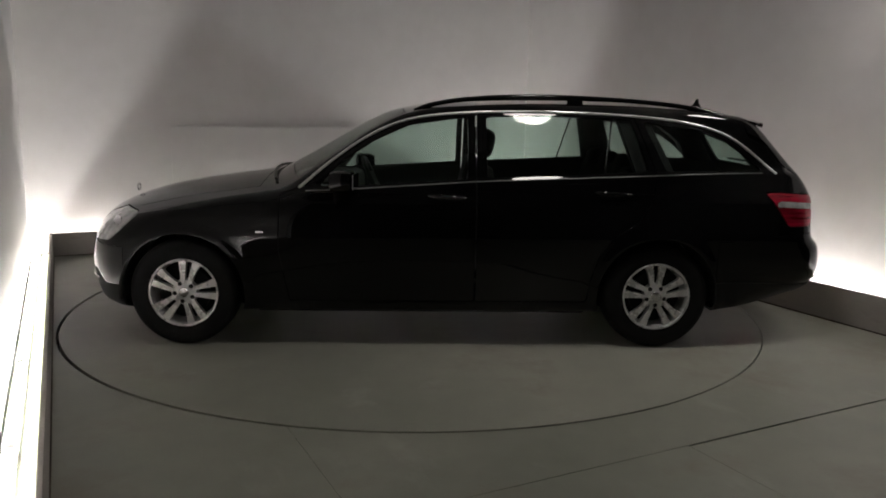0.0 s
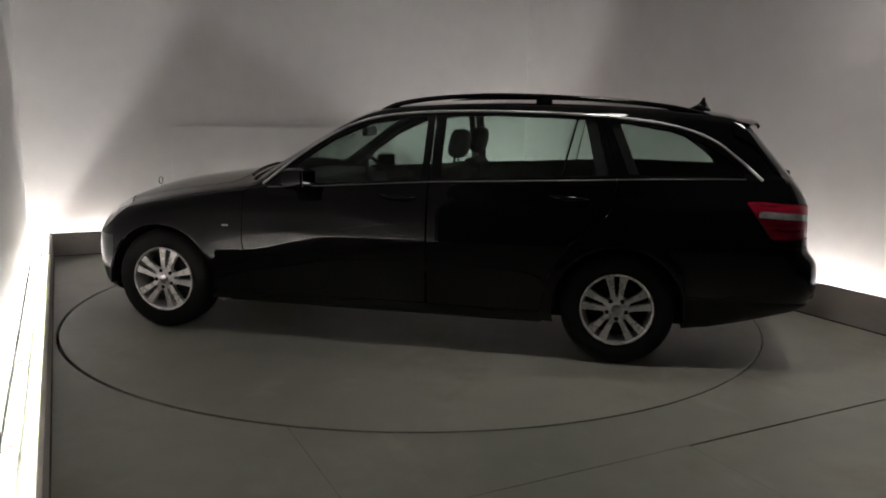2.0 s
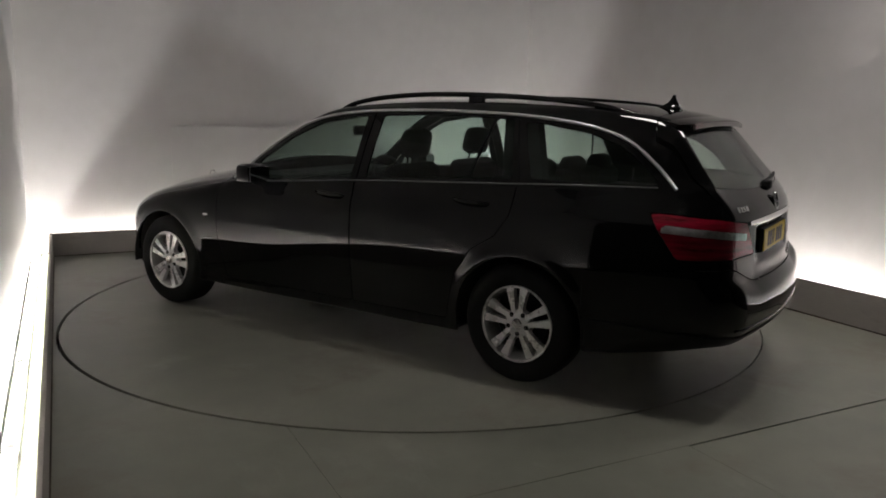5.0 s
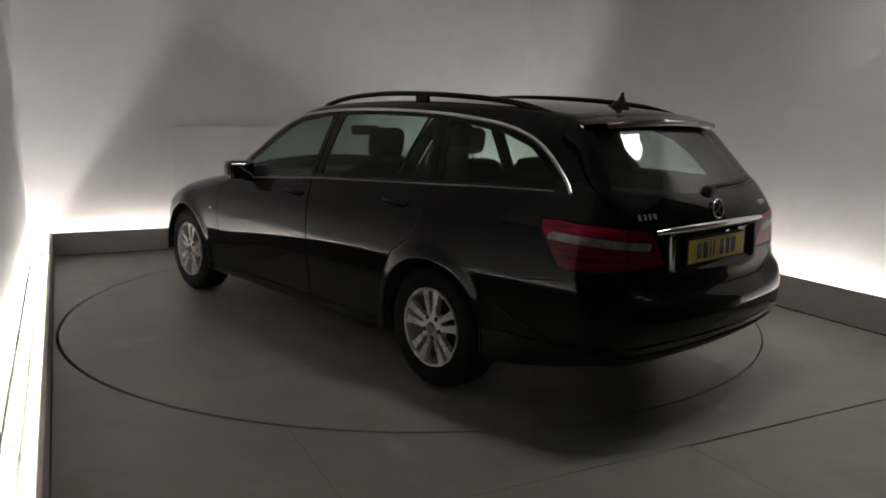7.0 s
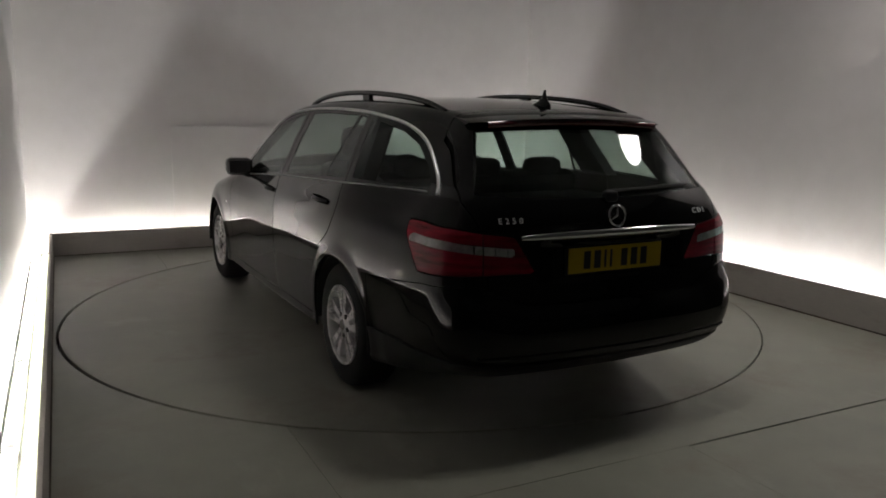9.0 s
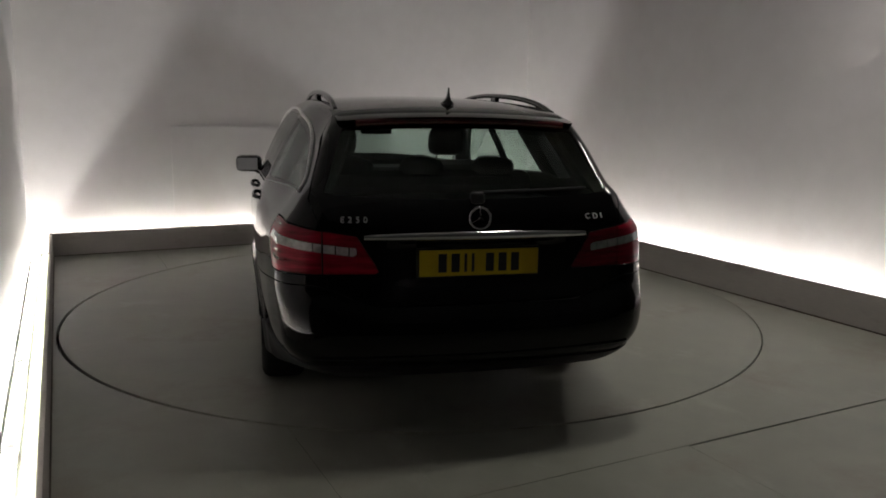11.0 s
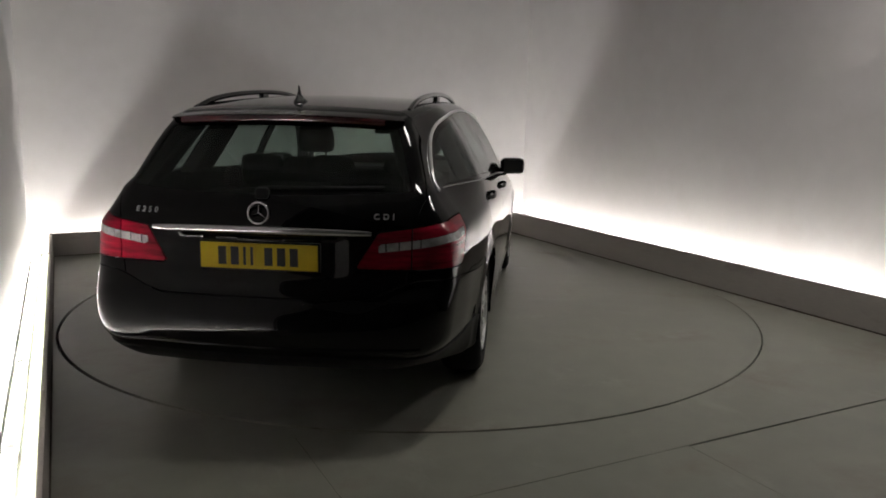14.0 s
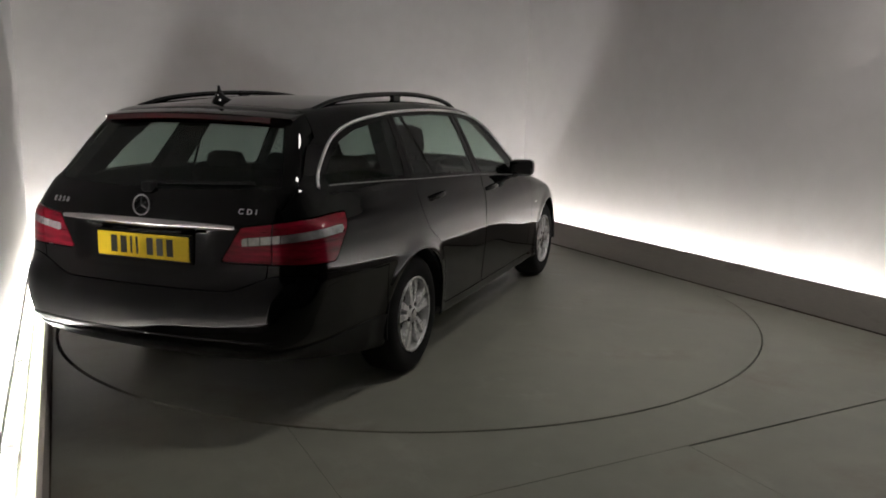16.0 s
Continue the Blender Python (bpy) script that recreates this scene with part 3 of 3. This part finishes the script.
# lamps
def tail_lamp(s):
    def fn(x, y, z):
        ay = s * y
        return both(0.762 - z, z - 0.918 - 0.03 * np.clip((ay - 0.5) / 0.25, 0, 1) - 0.02 * np.clip((x + 2.5) / 0.3, 0, 1), 0.418 + (z - 0.765) * 0.62 - ay, x + 2.105 + (0.955 - z) * 0.72)
    return fn


def band(x, y, z):
    ay = np.abs(y)
    mid = 0.852 + 0.030 * np.clip((ay - 0.52) / 0.28, 0, 1) + 0.018 * np.clip((x + 2.5) / 0.3, 0, 1)
    return both(np.abs(z - mid) - 0.018, x + 2.165, 0.515 - ay)


for s in (1, -1):
    g, rest = take(rest, tail_lamp(s), 0.003)
    lamp_part = new("tail_light")
    lamp_part.parent = car
    lamp_part["label"] = "red tail light with clear band"
    inner_half, outer_half = take(g, lambda x, y, z: np.abs(y) - 0.655, 0.003)
    for half in (inner_half, outer_half):
        b, red = take(half, band, 0.0008)
        panel("red_lens", red, RED_LENS, lamp_part, "", 0.02, LINER)
        for lo, hi in ((0.0, 0.545), (0.55, 0.60), (0.605, 0.69), (0.695, 1.0)):
            V, T = b
            near = np.maximum(np.abs(V[:, 1]) - hi, lo - np.abs(V[:, 1]))
            piece = keep(V, T, near)
            if len(piece[1]):
                panel("clear_band", piece, CLEAR_LENS, lamp_part, "clear band of the lens", 0.02, LINER)


def head_lamp(s):
    return lambda x, y, z: both(outline_of([(1.745, 0.785), (1.88, 0.79), (2.0, 0.745), (2.09, 0.67), (2.02, 0.63), (1.90, 0.645), (1.83, 0.70)], x, z, 0.015), 0.40 - s * y)


for s in (1, -1):
    g, rest = take(rest, head_lamp(s))
    glow, g = take(g, lambda x, y, z: (np.hypot((x - 1.865 - 0.9 * (z - 0.742)) / 0.045, (z - 0.742) / 0.020) - 1) * 0.02, 0.001)
    lamp_part = panel("headlight", g, HEAD_LENS, car, "clear headlight", 0.02, LINER)
    panel("reflector", glow, CHROME, lamp_part, "chrome lamp reflector", 0.02, LINER)


# body panels
def rear_bumper(x, y, z):
    corner = np.clip((np.abs(y) - 0.42) / 0.30, 0, 1)
    return both(z - np.where(x < -2.30, 0.632 + 0.085 * corner * corner * (3 - 2 * corner), 0.672 + 0.045 * np.clip((-x - 1.9) / 0.40, 0, 1)), x + 1.80)


def front_bumper(x, y, z):
    return both(z - 0.60 - np.clip(0.04 * (x - 1.8), 0, 1), 1.79 - x)


def hood(x, y, z):
    return both(np.abs(y) - np.interp(x, [0.9, 1.6, 2.1], [0.70, 0.66, 0.52]), 1.0 - x, x - 2.09 + 0.3 * y * y, 0.7 - z)


def tailgate(x, y, z):
    w = np.interp(z, [0.6, 0.76, 0.94, 1.06, 1.36, 1.5], [0.62, 0.64, 0.655, 0.70, 0.60, 0.59])
    return both(np.abs(y) - w, 0.60 - z, x + 2.02 + 0.06 * np.clip((1.42 - z) * 2, 0, 1))


def front_door(s):
    return lambda x, y, z: both(outline_of([(-0.315, 0.29), (0.80, 0.29), (0.86, 0.60), (0.85, 0.93), (0.70, 0.98), (0.50, 1.145), (0.30, 1.285), (0.08, 1.382), (-0.20, 1.412), (-0.315, 1.415)], x, z), 0.35 - s * y)


def rear_door(s):
    return lambda x, y, z: both(outline_of([(-0.320, 0.29), (-0.320, 1.415), (-0.60, 1.424), (-1.10, 1.418), (-1.30, 1.40), (-1.405, 1.08), (-1.38, 0.90), (-1.30, 0.785), (-1.16, 0.70), (-1.06, 0.56), (-1.02, 0.42), (-1.0, 0.29)], x, z), 0.35 - s * y)


g, rest = take(rest, rear_bumper)
lower, upper = take(g, lambda x, y, z: z - 0.385 - 0.03 * np.clip((x + 2.5) / 0.5, 0, 1))
panel("rear_bumper", upper, PAINT, car, "", 0.014, LINER)
panel("rear_valance", lower, PLASTIC, car, "black lower valance", 0.014, LINER, 0.006)
g, rest = take(rest, front_bumper)
lower, upper = take(g, lambda x, y, z: z - 0.365 - 0.075 * np.clip((x - 1.93) / 0.08, 0, 1))
panel("front_bumper", upper, PAINT, car, "", 0.014, LINER)
panel("front_grille_panel", lower, PLASTIC, car, "black lower air intake panel", 0.014, LINER, -0.006)
g, rest = take(rest, hood)
panel("bonnet", g, PAINT, car, "", 0.014, LINER)
g, rest = take(rest, tailgate)
tail_door = panel("tailgate", g, PAINT, car, "", 0.014, LINER)
doors = []
for s in (1, -1):
    for fn in (front_door, rear_door):
        g, rest = take(rest, fn(s))
        doors.append((s, fn, panel("door", g, PAINT, car, "", 0.014, LINER)))
g, rest = take(rest, lambda x, y, z: both(0.23 - z, 0.0 - z))
panel("body_shell", g, PAINT, car, "", 0.014, LINER)


# wheels
def wheel(s):
    ob = new("wheel")
    ob.parent = car
    R = 0.325
    part("tyre", lathe(bmesh.new(), [(0.203, -0.095), (0.236, -0.108), (0.28, -0.112), (R - 0.02, -0.10), (R - 0.004, -0.08), (R, -0.03), (R, 0.03), (R - 0.004, 0.08), (R - 0.02, 0.10), (0.28, 0.112), (0.236, 0.108), (0.203, 0.095)], 56), RUBBER, ob, "", 35)
    rim = part("rim", lathe(bmesh.new(), [(0.207, 0.096), (0.209, 0.106), (0.205, 0.109), (0.197, 0.106), (0.192, 0.09), (0.186, 0.06), (0.184, -0.09), (0.203, -0.095)], 56), ALLOY, ob, "five twin-spoke silver alloy rim", 35)
    for k in range(5):
        for side in (-1, 1):
            bm = bmesh.new()
            a0 = math.pi / 2 + 2 * math.pi * k / 5
            rows = []
            for r, off, w, y in ((0.045, 0.019, 0.016, 0.090), (0.09, 0.024, 0.0155, 0.096), (0.15, 0.034, 0.0215, 0.098), (0.196, 0.044, 0.0290, 0.096)):
                row = []
                for dw, dy in ((-w, -0.03), (-w * 0.85, 0.0), (w * 0.85, 0.0), (w, -0.03)):
                    t = side * off + dw
                    row.append(bm.verts.new((r * math.cos(a0) - t * math.sin(a0), y + dy, r * math.sin(a0) + t * math.cos(a0))))
                rows.append(row)
            for u, v in zip(rows, rows[1:]):
                for i in range(4):
                    bm.faces.new((u[i], u[(i + 1) % 4], v[(i + 1) % 4], v[i]))
            bm.faces.new(rows[0])
            bm.faces.new(rows[-1])
            part("spoke", bm, ALLOY, rim, "", 50)
    part("hub", lathe(bmesh.new(), [(0.001, 0.10), (0.028, 0.100), (0.032, 0.096), (0.075, 0.088), (0.078, 0.05), (0.001, 0.05)], 40, False), ALLOY, rim, "", 35)
    part("centre_cap", lathe(bmesh.new(), [(0.001, 0.106), (0.026, 0.104), (0.030, 0.099), (0.001, 0.095)], 30, False), CHROME, rim, "", 35)
    for k in range(5):
        a = 2 * math.pi * (k + 0.5) / 5 + math.pi / 2
        part("bolt", lathe(bmesh.new(), [(0.001, 0.094), (0.011, 0.096), (0.0145, 0.090), (0.0145, 0.08), (0.001, 0.08)], 10, False), PLASTIC, rim).matrix_basis = pose(0.056 * math.cos(a), 0, 0.056 * math.sin(a))
    part("brake_disc", lathe(bmesh.new(), [(0.001, 0.03), (0.15, 0.03), (0.15, 0.01), (0.001, 0.01)], 40, False), BRAKE, ob, "dull steel brake disc", 35)
    part("inner_wheel", lathe(bmesh.new(), [(0.001, -0.02), (0.183, -0.02), (0.183, -0.05), (0.001, -0.05)], 40, False), LINER, ob)
    return ob


for x in (AXLE, -AXLE):
    for s in (1, -1):
        w = wheel(s)
        w.matrix_basis = pose(x, s * 0.785, 0.325, 0, -12 if x > 0 else 2, 0 if s > 0 else 180)

# underside, wheel wells
part("underbody", box(bmesh.new(), (-1.95, -0.62, 0.19), (1.95, 0.62, 0.42), 0.03), LINER, car)
part("sill_core", box(bmesh.new(), (-1.02, -0.84, 0.2), (1.02, 0.84, 0.40), 0.03), LINER, car)
for x in (AXLE, -AXLE):
    for s in (1, -1):
        bm = bmesh.new()
        rows = []
        for k in range(25):
            a = math.radians(-6 + 192 * k / 24)
            rows.append([bm.verts.new((x + r * math.cos(a), s * y, HUB_Z + r * math.sin(a))) for r, y in ((0.372, 0.90), (0.372, 0.55), (0.380, 0.55), (0.380, 0.90))])
        for u, v in zip(rows, rows[1:]):
            for i in range(4):
                bm.faces.new((u[i], u[(i + 1) % 4], v[(i + 1) % 4], v[i]))
        part("wheel_well", bm, LINER, car)

# cabin
part("cabin_floor", box(bmesh.new(), (-2.3, -0.78, 0.40), (1.1, 0.78, 0.46), 0.02), LINER, car)
part("dashboard", box(bmesh.new(), (0.45, -0.70, 0.62), (0.95, 0.70, 0.98), 0.06), PLASTIC, car)


def pillar_trim(s, points):
    """A padded inner trim that follows the flank from inside."""
    bm = bmesh.new()
    outer = [Vector((x, on_side(x, z, s) - s * 0.028, z)) for x, z in points]
    rings = [[bm.verts.new(v - Vector((0, s * d, 0))) for v in outer] for d in (0.0, 0.075)]
    mid = sum(outer, Vector()) / len(outer)
    rings.append([bm.verts.new(mid.lerp(v, 0.8) - Vector((0, s * 0.095, 0))) for v in outer])
    n = len(points)
    for u, v in zip(rings, rings[1:]):
        for i in range(n):
            bm.faces.new((u[i], u[(i + 1) % n], v[(i + 1) % n], v[i]))
    bm.faces.new(rings[0])
    bm.faces.new(rings[-1])
    return part("pillar_trim", bm, CLOTH, car, "dark inner pillar trim", 50)


for s in (1, -1):
    pillar_trim(s, [(-1.20, 1.40), (-1.29, 1.07), (-1.53, 1.07), (-1.40, 1.38)])
    pillar_trim(s, [(-1.80, 1.355), (-1.99, 1.22), (-2.10, 1.08), (-2.30, 1.06), (-2.22, 1.17), (-2.08, 1.35)])


def seat(name, x, y, width, heads):
    ob = new(name)
    ob.parent = car
    part("cushion", box(bmesh.new(), (x - 0.05, y - width / 2, 0.46), (x + 0.48, y + width / 2, 0.64), 0.05), CLOTH, ob)
    part("backrest", box(bmesh.new(), (-0.07, -width / 2, 0.0), (0.07, width / 2, 0.565), 0.06, pose(x - 0.05, y, 0.55, 0, -14)), CLOTH, ob)
    for h in heads:
        up = 0.0 if name == "front_seat" else -0.15
        at = pose(x - 0.05, y + h, 0.55, 0, -12)
        part("headrest", box(bmesh.new(), (-0.055, -0.125, 0.595 + up), (0.055, 0.125, 0.785 + up), 0.05, at), CLOTH, ob, "", 50)
        for d in (-0.06, 0.06):
            part("headrest_post", tube(bmesh.new(), [at @ Vector((0, d, 0.50)), at @ Vector((0, d, 0.62 + up))], 0.007, 6), CHROME, ob)
    return ob


for s in (1, -1):
    seat("front_seat", -0.21, s * 0.37, 0.50, (0,))
seat("rear_bench", -1.15, 0, 1.30, (-0.42, 0.0, 0.42))
part("cargo_cover", box(bmesh.new(), (-2.2, -0.66, 0.96), (-1.35, 0.66, 0.975), 0.004), CLOTH, car)
wheel_ring = bmesh.new()
tube(wheel_ring, [(0.19 * math.cos(2 * math.pi * k / 32), 0.19 * math.sin(2 * math.pi * k / 32), 0) for k in range(33)], 0.016, 8)
steering = part("steering_wheel", wheel_ring, PLASTIC, car, "", 60)
steering.matrix_basis = pose(0.36, -0.37, 0.90, 0, -65)
part("hub_pad", box(bmesh.new(), (-0.07, -0.18, -0.03), (0.07, 0.18, 0.01), 0.012), PLASTIC, steering)
part("inside_mirror", box(bmesh.new(), (0.30, -0.12, 1.245), (0.34, 0.12, 1.315), 0.015), PLASTIC, car)

# door mirrors, handles
for s, fn, door in doors:
    x0 = -0.14 if fn is front_door else -1.14
    z0 = 0.925 if fn is front_door else 0.955
    pts = [(x0 - 0.11 + 0.22 * k / 8, on_side(x0 - 0.11 + 0.22 * k / 8, z0, s) + s * (0.030 - 0.028 * abs(k / 4 - 1) ** 3), z0 + 0.006 * (k / 4 - 1)) for k in range(9)]
    part("door_handle", tube(bmesh.new(), pts, [0.010, 0.013, 0.014, 0.014, 0.014, 0.014, 0.014, 0.013, 0.010], 8, 0.7), PAINT, door, "", 60)
for s in (1, -1):
    door_mirror = new("door_mirror")
    door_mirror.parent = car
    at = pose(0.46, s * 0.945, 1.015, 0, 0, -8 * s)
    part("housing", box(bmesh.new(), (-0.06, -0.092, -0.06), (0.085, 0.092, 0.062), 0.035, at), PAINT, door_mirror, "", 40)
    part("mirror_glass", box(bmesh.new(), (-0.066, -0.074, -0.045), (-0.061, 0.074, 0.046), 0.0015, at), MIRROR_GLASS, door_mirror)
    part("stalk", tube(bmesh.new(), [(0.56, s * 0.82, 0.945), (0.52, s * 0.87, 0.96), (0.49, s * 0.91, 0.985)], [0.035, 0.03, 0.03], 10, 0.7), PAINT, door_mirror, "", 60)

# bright trim round the side windows
for s in (1, -1):
    pts = spline(DLO, 4)
    part("window_trim", tube(bmesh.new(), [(x, on_side(x, z + 0.012, s) + s * 0.003, z + 0.012) for x, z in pts], 0.009, 6), SATIN, car, "thin bright trim line", 60)
    low = [(x, BELT(x) - 0.012) for x in np.linspace(0.70, -2.10, 40)]
    part("belt_trim", tube(bmesh.new(), [(x, on_side(x, z, s) + s * 0.001, z) for x, z in low], 0.0038, 6), DIM_TRIM, car, "thin dull belt line", 60)
    # roof rails on three feet
    rail = new("roof_rail")
    rail.parent = car
    line = spline([(0.06, 1.425), (-0.05, 1.468), (-0.28, 1.505), (-0.62, 1.525), (-1.0, 1.522), (-1.40, 1.502), (-1.70, 1.470), (-1.90, 1.425)], 5)
    part("bar", tube(bmesh.new(), [(x, s * 0.537, z) for x, z in line], 0.015, 8, 1.1), PAINT, rail, "", 60)
    for x in (-0.95,):
        part("foot", box(bmesh.new(), (x - 0.05, s * 0.537 - 0.014, 1.42), (x + 0.05, s * 0.537 + 0.014, 1.515), 0.006), PAINT, rail)

# bonnet ornament and windscreen wipers
bz = on_top(1.98, 0)
ornament = part("bonnet_ornament", tube(bmesh.new(), [(1.98, 0, bz - 0.004), (1.98, 0, bz + 0.03)], [0.008, 0.004], 8), CHROME, car, "small chrome bonnet ornament", 60)
part("ring", tube(bmesh.new(), [(1.98, 0.026 * math.cos(a), bz + 0.055 + 0.026 * math.sin(a)) for a in np.linspace(0, 2 * math.pi, 25)], 0.003, 6, 1, (1, 0, 0)), CHROME, ornament, "", 60)
for y0, y1 in ((0.05, 0.62), (-0.60, 0.0)):
    part("windscreen_wiper", tube(bmesh.new(), [(0.985 - 0.18 * y * y, y, on_top(0.985 - 0.18 * y * y, y) + 0.016) for y in np.linspace(y0, y1, 8)], 0.010, 6), PLASTIC, car)

# roof fin, spoiler, third brake light, wiper
bm = bmesh.new()
rows = []
rz = on_top(-1.88, 0)
for dz, x0, x1, w in ((-0.02, -1.78, -1.975, 0.034), (0.004, -1.82, -1.965, 0.029), (0.014, -1.850, -1.955, 0.018), (0.032, -1.886, -1.944, 0.008), (0.054, -1.903, -1.932, 0.0045), (0.075, -1.913, -1.929, 0.003)):
    c, h = (x0 + x1) / 2, (x0 - x1) / 2
    rows.append([bm.verts.new((c + h * math.cos(a), w * math.sin(a), rz + dz)) for a in [2 * math.pi * k / 12 for k in range(12)]])
for u, v in zip(rows, rows[1:]):
    for i in range(12):
        bm.faces.new((u[i], u[(i + 1) % 12], v[(i + 1) % 12], v[i]))
bm.faces.new(rows[0])
bm.faces.new(rows[-1])
part("aerial", bm, PAINT, car, "black roof fin aerial", 60)
bm = bmesh.new()
rows = []
for k in range(25):
    y = -0.555 + 1.11 * k / 24
    e = 1 - 0.75 * abs(y / 0.555) ** 6
    zt = 1.432 - 0.075 * y * y
    xr = -2.145 - 0.07 * e + 0.10 * y * y
    rows.append([bm.verts.new((x, y, z)) for x, z in ((-1.98, zt + 0.004), (xr + 0.03, zt - 0.018), (xr, zt - 0.028), (xr + 0.010, zt - 0.028 - 0.018 * e), (-2.08, zt - 0.06))])
for u, v in zip(rows, rows[1:]):
    for i in range(5):
        bm.faces.new((u[i], u[(i + 1) % 5], v[(i + 1) % 5], v[i]))
bm.faces.new(rows[0])
bm.faces.new(rows[-1])
spoiler = part("roof_spoiler", bm, PAINT, tail_door, "", 50)
bm = bmesh.new()
tube(bm, [(-2.206 + 0.10 * y * y, y, 1.388 - 0.075 * y * y) for y in np.linspace(-0.48, 0.48, 19)], 0.015, 8, 0.5)
part("brake_light", bm, DARK_RED, tail_door, "long dark red high-level brake light", 60)
part("wiper", tube(bmesh.new(), [(on_tail(y, 1.09 + 0.02 * (0.1 - y)) - 0.014, y, 1.09 + 0.02 * (0.1 - y)) for y in np.linspace(0.02, -0.52, 10)], 0.008, 6), PLASTIC, tail_door)
part("wiper_pivot", box(bmesh.new(), (on_tail(0, 1.07) - 0.03, -0.03, 1.045), (on_tail(0, 1.07) + 0.02, 0.03, 1.095), 0.012), PLASTIC, tail_door)

# number plate, bright strip, emblem, badges
px = on_tail(0, 0.805) + 0.004
part("plate_holder", box(bmesh.new(), (px - 0.0095, -0.268, 0.742), (px + 0.02, 0.268, 0.868), 0.003), PLASTIC, tail_door)
plate = part("number_plate", box(bmesh.new(), (px - 0.016, -0.26, 0.7495), (px - 0.010, 0.26, 0.8605), 0.0015), YELLOW, tail_door, "yellow number plate with black bars")
x = 0.18
for k, w in enumerate((0.036, 0.036, 0.012, 0.012, None, 0.036, 0.036, 0.036)):
    if w is None:
        x -= 0.03
        continue
    part("bar", box(bmesh.new(), (px - 0.0175, x - w, 0.7655), (px - 0.0155, x, 0.8445)), INK, plate)
    x -= w + 0.020
part("chrome_strip", tube(bmesh.new(), [(on_tail(y, 0.914 + 0.006 * (1 - 4 * y * y)) - 0.004, y, 0.914 + 0.006 * (1 - 4 * y * y)) for y in np.linspace(-0.487, 0.487, 25)], [0.009 + 0.007 * math.sin(math.pi * k / 24) ** 0.5 for k in range(25)], 8, 0.6), CHROME, tail_door, "bright chrome strip above the plate", 60)
bm = bmesh.new()
ex, ez = on_tail(0, 0.99) - 0.006, 0.99
tube(bm, [(ex + 0.15 * (0.045 * math.sin(a)), 0.045 * math.cos(a), ez + 0.045 * math.sin(a)) for a in np.linspace(0, 2 * math.pi, 33)], 0.0055, 8, 1, (1, 0, 0))
emblem = part("emblem", bm, CHROME, tail_door, "round chrome emblem", 60)
for k in range(3):
    a = math.pi / 2 + 2 * math.pi * k / 3
    part("ray", tube(bmesh.new(), [(ex, 0, ez), (ex, 0.043 * math.cos(a), ez + 0.043 * math.sin(a))], [0.009, 0.002], 4, 0.6, (1, 0, 0)), CHROME, emblem)


def lettering(name, words, size, at, mat, parent, label):
    """Raised letters in the built-in font, as a mesh."""
    text = bpy.data.curves.new(name, "FONT")
    text.body, text.size, text.extrude, text.space_character = words, size, 0.002, 1.75
    text.align_x, text.align_y = "CENTER", "CENTER"
    ob = bpy.data.objects.new(name, text)
    me = bpy.data.meshes.new_from_object(ob)
    bpy.data.objects.remove(ob)
    bpy.data.curves.remove(text)
    done = link(name, me, mat, parent, label)
    done.matrix_basis = at
    return done


for y, words in ((0.525, "E250"), (-0.535, "CDI")):
    e = 0.05
    a, b = on_tail(y + e, 0.985), on_tail(y - e, 0.985)
    swing = math.degrees(math.atan2(a - b, 2 * e))
    rake = math.degrees(math.atan2(on_tail(y, 0.997) - on_tail(y, 0.973), 0.024))
    lettering("badge", words, 0.036, pose(on_tail(y, 0.985) - 0.003, y, 0.985, 0, 0, -90 - swing) @ pose(0, 0, 0, 90 - rake), SATIN, tail_door, "small chrome letters")

# rounded lower edge of the rear bumper
part("bumper_lip", tube(bmesh.new(), [(on_tail(y, 0.425) - 0.001, y, 0.425) for y in np.linspace(-0.70, 0.70, 41)], 0.008, 8, 0.8), PAINT, car, "", 60)
# reflectors low in the rear bumper, side marker
for s in (1, -1):
    y = s * 0.66
    part("bumper_reflector", tube(bmesh.new(), [(on_tail(yy, 0.42) - 0.002, yy, 0.42) for yy in np.linspace(s * 0.54, s * 0.68, 6)], 0.006, 6, 0.5), PLASTIC, car)
    part("fog_strip", tube(bmesh.new(), [(on_nose(yy, 0.385) + 0.002, yy, 0.385) for yy in np.linspace(s * 0.50, s * 0.74, 7)], 0.007, 6, 0.6), CHROME, car)
    part("fender_badge", box(bmesh.new(), (0.945, s * on_side(0.95, 0.71) - 0.004, 0.700), (0.99, s * on_side(0.95, 0.71) + 0.004, 0.713), 0.002), CHROME, car)


# ---- motion ----
CAR_OFF = Vector((-0.0364, 0.2648, 0.0))
HEADING, RATE = 180.0156, 7.1001


def motions():
    car_rows, disc_rows = [], []
    for k in range(33):
        t = k * 0.5
        late = max(0.0, (t - 13) / 3)
        turn = pose(0, 0, 0, 0, 0, HEADING - RATE * t + 0.4 * late * late)
        car_rows.append((t, turn @ Matrix.Translation(CAR_OFF)))
        disc_rows.append((t, turn))
    walk(car, car_rows)
    walk(turntable, disc_rows)


motions()
